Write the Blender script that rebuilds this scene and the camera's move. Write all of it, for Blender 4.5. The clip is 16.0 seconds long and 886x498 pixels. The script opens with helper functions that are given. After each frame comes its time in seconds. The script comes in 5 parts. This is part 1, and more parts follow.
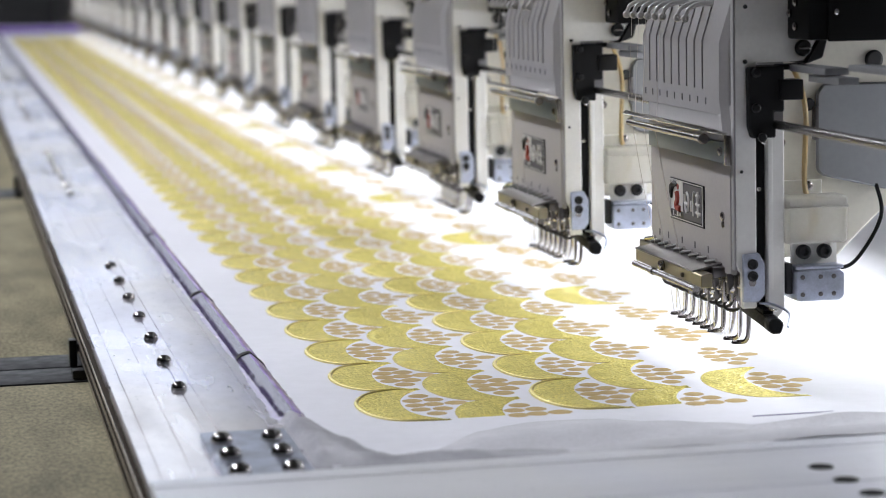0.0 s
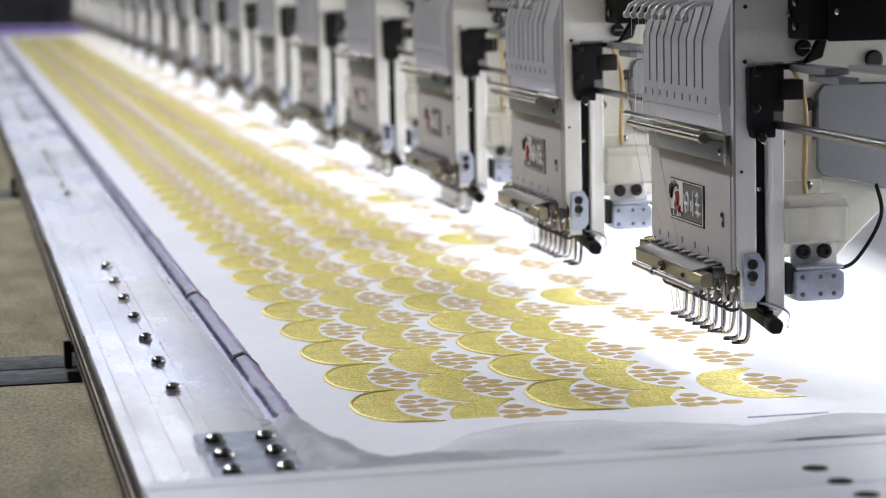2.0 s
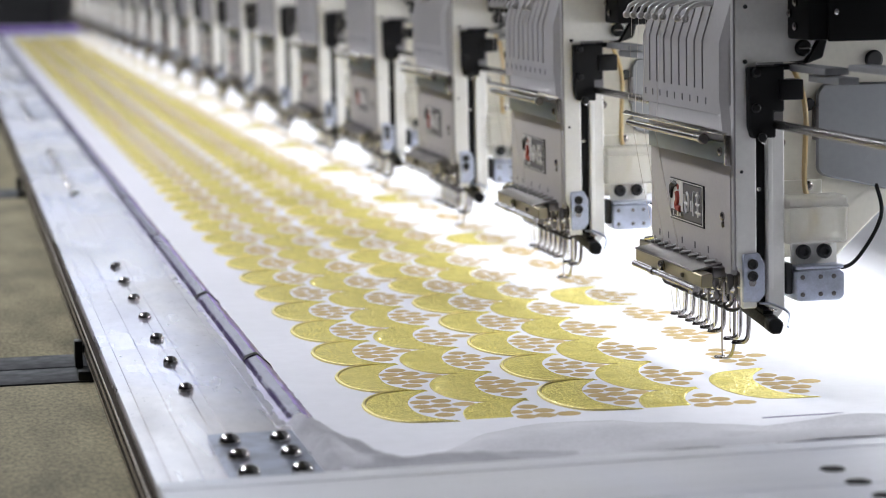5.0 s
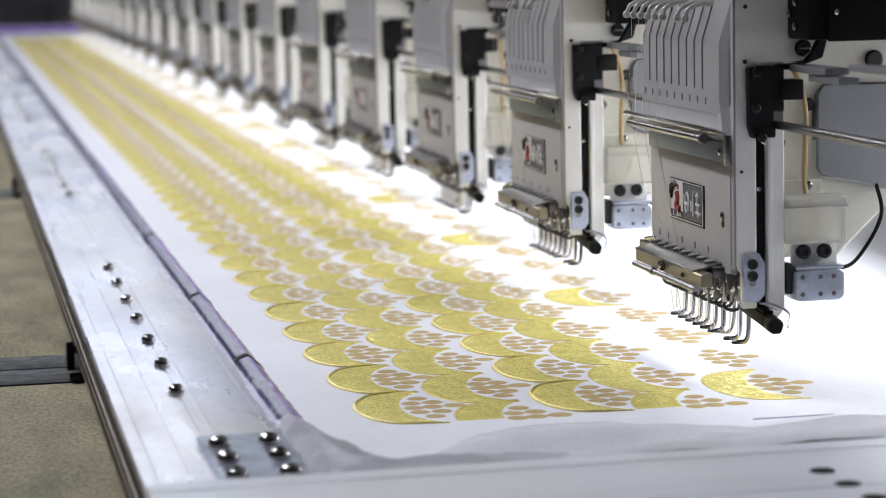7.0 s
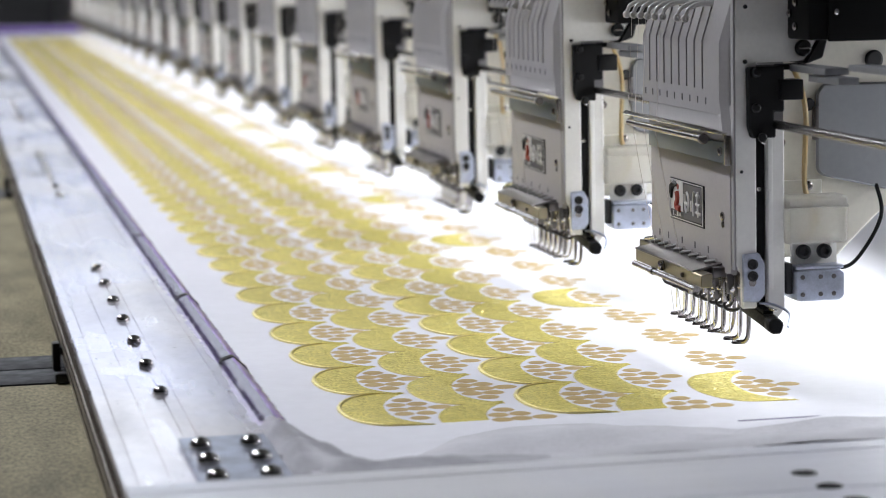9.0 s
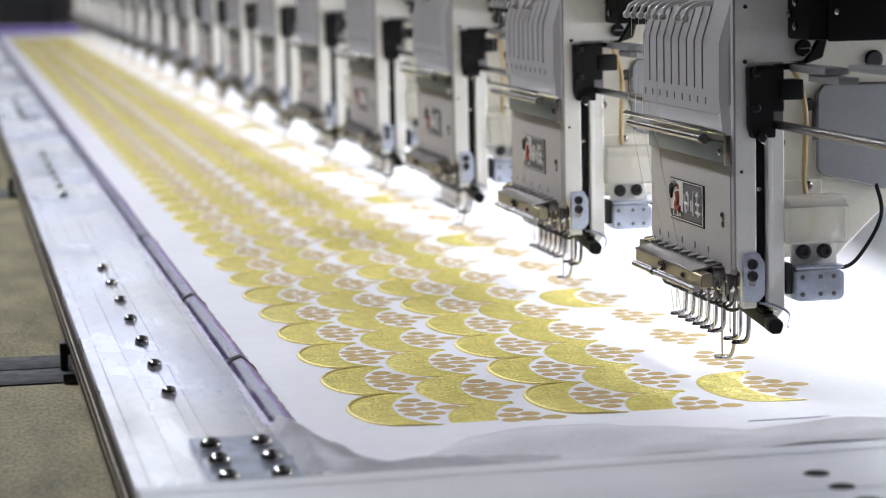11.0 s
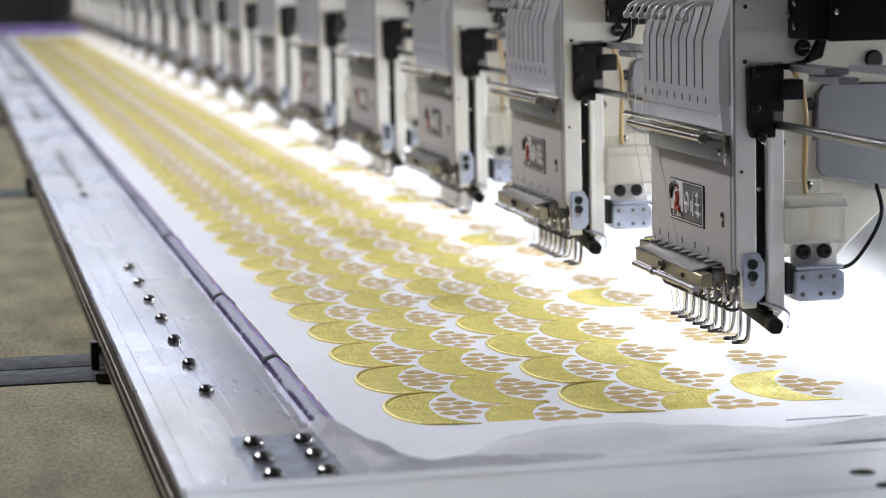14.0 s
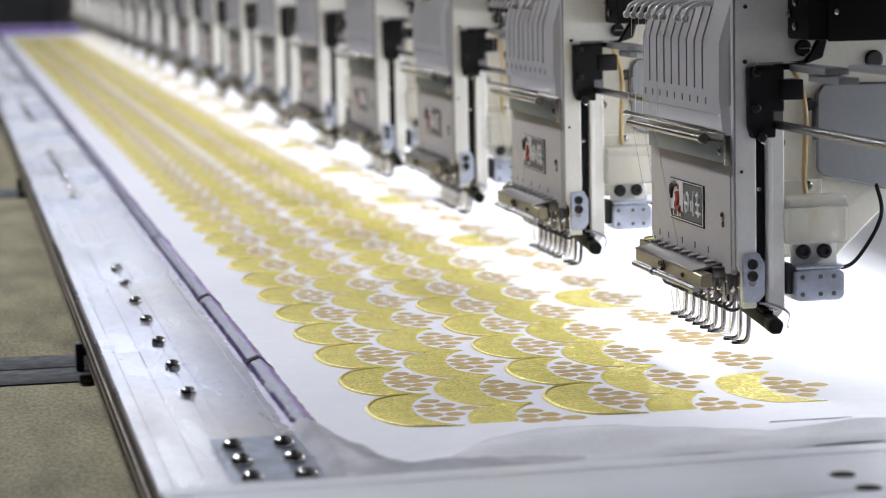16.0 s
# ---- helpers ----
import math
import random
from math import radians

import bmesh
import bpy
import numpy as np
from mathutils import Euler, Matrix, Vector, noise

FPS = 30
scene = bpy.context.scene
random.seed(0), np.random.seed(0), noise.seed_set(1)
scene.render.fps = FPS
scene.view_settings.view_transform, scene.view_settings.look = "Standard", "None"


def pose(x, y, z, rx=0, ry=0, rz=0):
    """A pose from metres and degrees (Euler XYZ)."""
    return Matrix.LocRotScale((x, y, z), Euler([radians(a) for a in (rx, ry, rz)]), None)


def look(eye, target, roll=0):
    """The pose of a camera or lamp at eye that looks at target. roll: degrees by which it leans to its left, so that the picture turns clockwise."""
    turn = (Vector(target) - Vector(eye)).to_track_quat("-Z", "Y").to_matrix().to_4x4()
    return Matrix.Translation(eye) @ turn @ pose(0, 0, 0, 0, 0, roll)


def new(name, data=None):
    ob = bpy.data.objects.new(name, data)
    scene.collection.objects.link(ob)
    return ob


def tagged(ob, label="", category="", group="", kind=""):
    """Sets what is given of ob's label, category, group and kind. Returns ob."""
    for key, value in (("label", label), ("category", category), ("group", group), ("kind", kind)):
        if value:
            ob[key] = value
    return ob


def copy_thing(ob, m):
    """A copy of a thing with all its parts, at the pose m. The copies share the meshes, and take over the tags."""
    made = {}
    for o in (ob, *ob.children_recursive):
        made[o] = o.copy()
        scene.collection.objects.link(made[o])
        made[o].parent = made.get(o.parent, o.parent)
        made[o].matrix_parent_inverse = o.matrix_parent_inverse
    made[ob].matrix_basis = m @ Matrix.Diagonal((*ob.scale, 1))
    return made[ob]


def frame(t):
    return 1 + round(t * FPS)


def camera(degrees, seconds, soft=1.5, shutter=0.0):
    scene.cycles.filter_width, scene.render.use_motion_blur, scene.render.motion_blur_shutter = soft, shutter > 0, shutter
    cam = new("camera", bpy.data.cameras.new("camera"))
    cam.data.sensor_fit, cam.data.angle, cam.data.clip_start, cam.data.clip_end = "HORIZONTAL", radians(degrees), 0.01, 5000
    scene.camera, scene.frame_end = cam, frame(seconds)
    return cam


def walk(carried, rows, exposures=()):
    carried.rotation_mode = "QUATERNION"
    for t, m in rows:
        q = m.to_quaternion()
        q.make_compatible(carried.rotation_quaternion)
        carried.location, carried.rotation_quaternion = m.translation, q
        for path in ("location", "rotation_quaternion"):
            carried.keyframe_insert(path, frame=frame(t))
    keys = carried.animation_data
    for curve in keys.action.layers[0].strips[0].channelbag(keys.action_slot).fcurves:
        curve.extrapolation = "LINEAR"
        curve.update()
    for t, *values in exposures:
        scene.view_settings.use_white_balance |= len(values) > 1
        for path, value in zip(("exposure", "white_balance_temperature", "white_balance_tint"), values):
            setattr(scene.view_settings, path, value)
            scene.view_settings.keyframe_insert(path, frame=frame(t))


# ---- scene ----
LENS = 20.726
EYE = (-0.3871, -1.1885, 1.0178)
cam = camera(LENS, 16.0, soft=0.85, shutter=0.5)
cam.data.dof.use_dof = True
cam.data.dof.focus_distance = 1.26
cam.data.dof.aperture_fstop = 13.0
ahead = Vector((0.1975, 0.9728, -0.1210))
still = look(EYE, Vector(EYE) + ahead, -1.219)
walk(cam, [(0.0, still), (16.0, still)])

# ---- light ----
world = bpy.data.worlds.new("world")
world.use_nodes = True
scene.world = world
world.node_tree.nodes["Background"].inputs[0].default_value = (0.75, 0.82, 1.0, 1)
world.node_tree.nodes["Background"].inputs[1].default_value = 0.05


def area(name, m, sx, sy, watts, colour=(1, 1, 1)):
    data = bpy.data.lights.new(name, "AREA")
    data.shape, data.size, data.size_y, data.energy, data.color = "RECTANGLE", sx, sy, watts, colour
    ob = new(name, data)
    ob.matrix_world = m
    return ob


COOL = (0.93, 0.943, 1.0)
LAMP_ROWS = ((1.15, 106, 30), (4.8, 44, 18))
# light of the tubes under the ceiling
for ly, watts_w, watts_e in LAMP_ROWS:
    area("tube_light", pose(-1.7, ly, 2.93), 0.25, 2.4, watts_w, COOL)
    area("tube_light", pose(2.2, ly, 2.93), 0.25, 2.4, watts_e, COOL)
# added strip light under the beam, standing in for the heads' small lamps
area("added_strip_light", pose(0.215, 3.005, 0.955, 0, 50, 0), 0.03, 6.35, 10.8, (0.94, 0.965, 1.0)).data.spread = radians(140)
# light of an unseen far window, added for the rails to reflect
area("added_window_light", pose(0.4, 10.97, 3.35, -90, 0, 0), 4.8, 1.5, 33, (0.86, 0.91, 1.0))


# ---- materials ----
def material(name, colour, rough=0.5, metal=0.0, vary=0.06, scale=30.0, bump=0.0, bump_scale=200.0,
             stretch=(1, 1, 1), fine=0.03, rough_vary=0.0, transmission=0.0, emit=None, spec=0.5):
    m = bpy.data.materials.new(name)
    m.use_nodes = True
    nt = m.node_tree
    b = nt.nodes["Principled BSDF"]
    b.inputs["Base Color"].default_value = (*colour, 1)
    b.inputs["Roughness"].default_value = rough
    b.inputs["Metallic"].default_value = metal
    b.inputs["Specular IOR Level"].default_value = spec
    b.inputs["Transmission Weight"].default_value = transmission
    if emit:
        b.inputs["Emission Color"].default_value = (*colour, 1)
        b.inputs["Emission Strength"].default_value = emit
    co = nt.nodes.new("ShaderNodeTexCoord")
    mp = nt.nodes.new("ShaderNodeMapping")
    mp.inputs["Scale"].default_value = stretch
    nt.links.new(co.outputs["Object"], mp.inputs["Vector"])

    def grain(s, detail=4.0):
        n = nt.nodes.new("ShaderNodeTexNoise")
        n.inputs["Scale"].default_value = s
        n.inputs["Detail"].default_value = detail
        nt.links.new(mp.outputs[0], n.inputs["Vector"])
        return n

    def ranged(node, low, high):
        r = nt.nodes.new("ShaderNodeMapRange")
        r.inputs["From Min"].default_value, r.inputs["From Max"].default_value = 0.3, 0.7
        r.inputs["To Min"].default_value, r.inputs["To Max"].default_value = low, high
        nt.links.new(node.outputs[0], r.inputs["Value"])
        return r

    big = grain(scale)
    if vary or fine:
        a, f = ranged(big, 1 - vary, 1 + vary), ranged(grain(scale * 14), 1 - fine, 1 + fine)
        mul = nt.nodes.new("ShaderNodeMath")
        mul.operation = "MULTIPLY"
        nt.links.new(a.outputs[0], mul.inputs[0])
        nt.links.new(f.outputs[0], mul.inputs[1])
        mix = nt.nodes.new("ShaderNodeVectorMath")
        mix.operation = "SCALE"
        mix.inputs[0].default_value = colour
        nt.links.new(mul.outputs[0], mix.inputs["Scale"])
        nt.links.new(mix.outputs[0], b.inputs["Base Color"])
    if rough_vary:
        r = ranged(grain(scale * 3), max(0.02, rough - rough_vary), rough + rough_vary)
        nt.links.new(r.outputs[0], b.inputs["Roughness"])
    if bump:
        bp = nt.nodes.new("ShaderNodeBump")
        bp.inputs["Strength"].default_value = bump
        bp.inputs["Distance"].default_value = 0.0006
        nt.links.new(grain(bump_scale, 3).outputs[0], bp.inputs["Height"])
        nt.links.new(bp.outputs[0], b.inputs["Normal"])
    return m


CLOTH = material("white_cloth", (0.78, 0.785, 0.84), 0.9, vary=0.02, scale=8, fine=0.02, bump=0.25, bump_scale=1500, spec=0.15)


def glitter(name, colour, rough, metal, cell, spread):
    """Foil thread: small flakes, each tilted its own way."""
    m = material(name, colour, rough, metal, vary=0.10, scale=60, fine=0.20, rough_vary=0.08)
    nt = m.node_tree
    b = nt.nodes["Principled BSDF"]
    co = nt.nodes.new("ShaderNodeTexCoord")
    mp = nt.nodes.new("ShaderNodeMapping")
    mp.inputs["Scale"].default_value = (1.0, 0.28, 1.0)
    nt.links.new(co.outputs["Object"], mp.inputs["Vector"])
    cells = nt.nodes.new("ShaderNodeTexVoronoi")
    cells.inputs["Scale"].default_value = cell
    nt.links.new(mp.outputs[0], cells.inputs["Vector"])
    off = nt.nodes.new("ShaderNodeVectorMath")
    off.operation = "SUBTRACT"
    off.inputs[1].default_value = (0.5, 0.5, 0.5)
    nt.links.new(cells.outputs["Color"], off.inputs[0])
    much = nt.nodes.new("ShaderNodeVectorMath")
    much.operation = "SCALE"
    much.inputs["Scale"].default_value = spread
    nt.links.new(off.outputs[0], much.inputs[0])
    tilt = nt.nodes.new("ShaderNodeVectorMath")
    tilt.operation = "ADD"
    nt.links.new(co.outputs["Normal"], tilt.inputs[0])
    nt.links.new(much.outputs[0], tilt.inputs[1])
    unit = nt.nodes.new("ShaderNodeVectorMath")
    unit.operation = "NORMALIZE"
    nt.links.new(tilt.outputs[0], unit.inputs[0])
    nt.links.new(unit.outputs[0], b.inputs["Normal"])
    grey = nt.nodes.new("ShaderNodeSeparateColor")
    nt.links.new(cells.outputs["Color"], grey.inputs[0])
    lum = nt.nodes.new("ShaderNodeMapRange")
    lum.inputs["To Min"].default_value, lum.inputs["To Max"].default_value = 0.84, 1.24
    nt.links.new(grey.outputs[2], lum.inputs["Value"])
    tint = nt.nodes.new("ShaderNodeVectorMath")
    tint.operation = "SCALE"
    nt.links.new(b.inputs["Base Color"].links[0].from_socket, tint.inputs[0])
    nt.links.new(lum.outputs[0], tint.inputs["Scale"])
    nt.links.new(tint.outputs[0], b.inputs["Base Color"])
    return m


GOLD = glitter("gold_foil_thread", (0.97, 0.84, 0.25), 0.19, 0.28, 2500, 1.0)
GOLD.node_tree.nodes["Principled BSDF"].inputs["Specular IOR Level"].default_value = 0.12
CORD = glitter("gold_cord_thread", (0.94, 0.82, 0.32), 0.34, 0.30, 1900, 0.8)
EDGE = material("olive_edge_thread", (0.56, 0.46, 0.16), 0.6, 0.0, vary=0.1, scale=200, fine=0.2)
TAN = material("tan_thread", (0.50, 0.37, 0.17), 0.7, 0.0, vary=0.08, scale=80, fine=0.10, bump=0.5, bump_scale=2200, stretch=(0.4, 1, 1), spec=0.3)
ALU = material("brushed_aluminium", (0.86, 0.865, 0.90), 0.21, 1.0, vary=0.07, scale=9, fine=0.05, bump=0.012, bump_scale=900, stretch=(1.3, 0.5, 1), rough_vary=0.05)
STREAK_METAL = material("bronze_streak", (0.62, 0.55, 0.47), 0.3, 1.0, vary=0.1, scale=20, stretch=(4, 0.3, 4))


def worn(m, streak, rough_low, rough_high, tints, specks=0.0, along=(1.0, 0.12, 1)):
    """Handling marks on bare metal: smeared patches with their own gloss and tint, and fine dirt specks."""
    nt = m.node_tree
    b = nt.nodes["Principled BSDF"]
    co = nt.nodes.new("ShaderNodeTexCoord")

    def field(scale, stretch, detail, low, high):
        mp = nt.nodes.new("ShaderNodeMapping")
        mp.inputs["Scale"].default_value = stretch
        nt.links.new(co.outputs["Object"], mp.inputs["Vector"])
        n = nt.nodes.new("ShaderNodeTexNoise")
        n.inputs["Scale"].default_value, n.inputs["Detail"].default_value, n.inputs["Distortion"].default_value = scale, detail, 0.6
        nt.links.new(mp.outputs[0], n.inputs["Vector"])
        r = nt.nodes.new("ShaderNodeMapRange")
        r.inputs["From Min"].default_value, r.inputs["From Max"].default_value = low, high
        nt.links.new(n.outputs[0], r.inputs["Value"])
        return r

    patch = field(streak, (1.6, 0.45, 1), 6, 0.30, 0.72)
    smear = field(streak * 5, along, 5, 0.35, 0.70)
    hue = field(streak * 0.7, (1.2, 0.6, 1), 3, 0.36, 0.64)
    gloss = nt.nodes.new("ShaderNodeMath")
    gloss.operation = "MULTIPLY_ADD"
    nt.links.new(patch.outputs[0], gloss.inputs[0])
    gloss.inputs[1].default_value = (rough_high - rough_low) * 0.7
    part_gloss = nt.nodes.new("ShaderNodeMath")
    part_gloss.operation = "MULTIPLY_ADD"
    nt.links.new(smear.outputs[0], part_gloss.inputs[0])
    part_gloss.inputs[1].default_value, part_gloss.inputs[2].default_value = (rough_high - rough_low) * 0.3, rough_low
    nt.links.new(part_gloss.outputs[0], gloss.inputs[2])
    nt.links.new(gloss.outputs[0], b.inputs["Roughness"])
    tint = nt.nodes.new("ShaderNodeMix")
    tint.data_type = "RGBA"
    nt.links.new(hue.outputs[0], tint.inputs["Factor"])
    tint.inputs["A"].default_value, tint.inputs["B"].default_value = (*tints[0], 1), (*tints[1], 1)
    mul = nt.nodes.new("ShaderNodeVectorMath")
    mul.operation = "MULTIPLY"
    nt.links.new(b.inputs["Base Color"].links[0].from_socket, mul.inputs[0])
    nt.links.new(tint.outputs["Result"], mul.inputs[1])
    out = mul.outputs[0]
    if specks:
        dirt = field(420, (1, 0.6, 1), 2, 0.66, 0.74)
        dark = nt.nodes.new("ShaderNodeMath")
        dark.operation = "MULTIPLY_ADD"
        nt.links.new(dirt.outputs[0], dark.inputs[0])
        dark.inputs[1].default_value, dark.inputs[2].default_value = -specks, 1.0
        fade = nt.nodes.new("ShaderNodeVectorMath")
        fade.operation = "SCALE"
        nt.links.new(out, fade.inputs[0])
        nt.links.new(dark.outputs[0], fade.inputs["Scale"])
        out = fade.outputs[0]
    nt.links.new(out, b.inputs["Base Color"])


worn(ALU, 11, 0.18, 0.40, ((0.94, 0.93, 1.02), (1.04, 0.99, 0.96)), 0.3)
ALU_SATIN = material("satin_aluminium", (0.86, 0.875, 0.93), 0.36, 0.28, vary=0.04, scale=10, fine=0.03, bump=0.05, bump_scale=700, stretch=(0.15, 4, 1), rough_vary=0.06)
worn(ALU_SATIN, 7, 0.26, 0.50, ((0.93, 0.94, 1.0), (1.03, 1.02, 1.0)), 0.15, (0.08, 1.6, 1))
# The grooved side's dark reflections are put into this matt colour.
ALU_DARK = material("dark_reflection_side", (0.040, 0.033, 0.026), 0.9, 0.0, spec=0.05, vary=0.12, scale=20, stretch=(4, 0.2, 4), fine=0.05)
PLATE = material("galvanised_plate", (0.53, 0.57, 0.68), 0.34, 0.85, vary=0.28, scale=75, fine=0.08, bump=0.1, bump_scale=600)
BOLT = material("bright_bolt", (0.55, 0.54, 0.53), 0.12, 1.0, vary=0.05, scale=200)
STEEL = material("steel", (0.36, 0.34, 0.33), 0.26, 1.0, vary=0.08, scale=120, fine=0.05)
CHROME = material("polished_steel", (0.78, 0.77, 0.76), 0.14, 1.0, vary=0.03, scale=90)
DARK_STEEL = material("dark_steel", (0.16, 0.15, 0.15), 0.30, 0.9, vary=0.12, scale=150)
WHITE = material("white_paint", (0.84, 0.83, 0.80), 0.42, vary=0.03, scale=25, bump=0.05, bump_scale=900)
CREAM = material("cream_paint", (0.74, 0.715, 0.63), 0.45, vary=0.04, scale=25)
GREY = material("grey_plastic", (0.315, 0.307, 0.315), 0.45, vary=0.03, scale=40, fine=0.03, bump=0.06, bump_scale=1500)
LEVER = material("pale_grey_lever", (0.52, 0.515, 0.52), 0.30, 0.25, vary=0.04, scale=60)
GREY_DARK = material("grey_slot", (0.10, 0.095, 0.10), 0.6, vary=0.05)
COVER = material("grey_cover", (0.38, 0.36, 0.355), 0.42, vary=0.03, scale=30, fine=0.03, bump=0.05, bump_scale=1200)
ARM_GREY = material("arm_grey_paint", (0.30, 0.31, 0.325), 0.4, vary=0.04, scale=20)
# The unseen beam is kept grey to limit the light it bounces down.
BEAM = material("grey_beam_paint", (0.24, 0.24, 0.25), 0.5, vary=0.08, scale=12)
LAMP_BLACK = material("black_lamp_shell", (0.004, 0.004, 0.0045), 0.45, vary=0.3, scale=300, spec=0.12, bump=0.5, bump_scale=500)
BLACK = material("black_plastic", (0.006, 0.006, 0.007), 0.38, vary=0.10, scale=60, spec=0.3)
RUBBER = material("black_rubber", (0.02, 0.02, 0.022), 0.6, vary=0.1)
BRASS = material("dull_brass", (0.31, 0.275, 0.19), 0.30, 0.9, vary=0.08, scale=80, stretch=(1, 0.3, 1))
BAR = material("dull_aluminium_bar", (0.42, 0.43, 0.45), 0.42, 0.8, vary=0.08, scale=40, fine=0.04)
BLUE_STEEL = material("blue_grey_strip", (0.24, 0.29, 0.32), 0.35, 0.5, vary=0.06, scale=60)
PURPLE = material("purple_film", (0.27, 0.18, 0.50), 0.22, 0.0, spec=0.16, vary=0.22, scale=35, fine=0.06, stretch=(1, 0.25, 1), bump=0.3, bump_scale=120)
# Darker copy of the same film, for the shaded left faces.
PURPLE_SHADE = material("shaded_purple_film", (0.055, 0.038, 0.11), 0.25, 0.0, spec=0.3, vary=0.3, scale=60, stretch=(1, 0.3, 1))
LAMINATE = material("olive_laminate", (0.215, 0.190, 0.122), 0.7, vary=0.30, scale=34, fine=0.34, bump=0.10, bump_scale=300, stretch=(1.0, 0.35, 1), spec=0.2)
BLACK_STRIP = material("black_strip", (0.020, 0.020, 0.023), 0.50, vary=0.12, scale=40, spec=0.22, rough_vary=0.1)
MATT = material("matt_black", (0.009, 0.009, 0.010), 0.6, vary=0.1, spec=0.2)
# Greyer than the cloth: the shade on the sheet's near slope is in the colour.
BACKING = material("shaded_backing", (0.62, 0.62, 0.66), 0.9, vary=0.10, scale=30, fine=0.05, bump=0.3, bump_scale=900, spec=0.1)
GAUZE = material("grey_gauze", (0.56, 0.56, 0.60), 0.9, vary=0.16, scale=45, fine=0.10, bump=0.3, bump_scale=900, spec=0.1)
GAUZE.node_tree.nodes["Principled BSDF"].inputs["Alpha"].default_value = 0.72
BOTTLE = material("milky_plastic", (0.96, 0.95, 0.91), 0.38, vary=0.02, scale=40, transmission=0.72)
BOTTLE.node_tree.nodes["Principled BSDF"].inputs["IOR"].default_value = 1.12
AMBER = material("amber_tube", (0.80, 0.60, 0.28), 0.3, vary=0.08, scale=60, transmission=0.5)
THREAD = material("pale_thread", (0.62, 0.58, 0.54), 0.5, vary=0.05)
RED = material("red_print", (0.30, 0.045, 0.03), 0.5, vary=0.05)
PRINT = material("white_print", (0.56, 0.55, 0.54), 0.5, vary=0.05)
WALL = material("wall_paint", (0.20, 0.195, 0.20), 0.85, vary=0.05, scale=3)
# Darker copy of WALL: the dim light of the near hall is put into its colour.
WALL_DIM = material("dimmed_wall", (0.06, 0.058, 0.06), 0.85, vary=0.08, scale=3)
# Ceiling and floor colours are lowered too, to cut bounced light.
CEIL = material("ceiling_paint", (0.30, 0.30, 0.31), 0.9, vary=0.04, scale=3)
FILM = material("loose_film", (0.45, 0.41, 0.58), 0.3, vary=0.12, scale=90, fine=0.06, bump=0.4, bump_scale=200)
FLOOR = material("concrete_floor", (0.10, 0.10, 0.097), 0.6, vary=0.12, scale=4, fine=0.08)
GLOW = material("lit_tube", (0.92, 0.96, 1.0), 0.4, vary=0, fine=0, emit=9.0)
# Glowing panes of the added window, mirrored in the rails.
GLOW_PANE = material("bright_pane", (0.80, 0.88, 1.0), 0.3, vary=0, fine=0, emit=1.3)
STITCH_DARK = material("pencil_line", (0.30, 0.29, 0.42), 0.8)
DARK_CLOTH = material("dark_machine", (0.05, 0.05, 0.055), 0.7, vary=0.1)
ORANGE_STRIP = material("orange_reflection", (0.42, 0.22, 0.11), 0.5, vary=0.15, scale=15, stretch=(1, 0.1, 1))


# ---- mesh tools ----
def thing(name, label, category, group="", kind="", at=(0, 0, 0)):
    ob = new(name)
    ob.empty_display_size = 0.05
    ob.location = at
    return tagged(ob, label, category, group, kind)


def finish(bm, smooth=None):
    bmesh.ops.recalc_face_normals(bm, faces=bm.faces)
    if smooth is not None:
        for f in bm.faces:
            f.smooth = True
        for e in bm.edges:
            if len(e.link_faces) == 2 and e.calc_face_angle(0) > radians(smooth):
                e.smooth = False
    return bm


def to_mesh(name, bm, mats, smooth=35):
    finish(bm, smooth)
    me = bpy.data.meshes.new(name)
    bm.to_mesh(me)
    bm.free()
    for m in mats if isinstance(mats, (list, tuple)) else [mats]:
        me.materials.append(m)
    return me


def part(name, bm, mats, parent=None, label="", smooth=35):
    ob = new(name, to_mesh(name, bm, mats, smooth))
    ob.parent = parent
    return tagged(ob, label)


def piece(name, me, parent, at=(0, 0, 0)):
    ob = new(name, me)
    ob.parent = parent
    ob.location = at
    return ob


def box(x0, x1, y0, y1, z0, z1, bevel=0.0006, bm=None, mat=0, seg=2):
    own = bmesh.new()
    bmesh.ops.create_cube(own, size=1)
    for v in own.verts:
        v.co = Vector(((x0 + x1) / 2 + v.co.x * (x1 - x0), (y0 + y1) / 2 + v.co.y * (y1 - y0), (z0 + z1) / 2 + v.co.z * (z1 - z0)))
    if bevel:
        bmesh.ops.bevel(own, geom=list(own.edges), offset=bevel, segments=seg, affect="EDGES", profile=0.6)
    return add(bm, own, mat)


def add(bm, own, mat=0):
    for f in own.faces:
        f.material_index = mat
    if bm is None:
        return own
    me = bpy.data.meshes.new("tmp")
    own.to_mesh(me)
    own.free()
    bm.from_mesh(me)
    bpy.data.meshes.remove(me)
    return bm


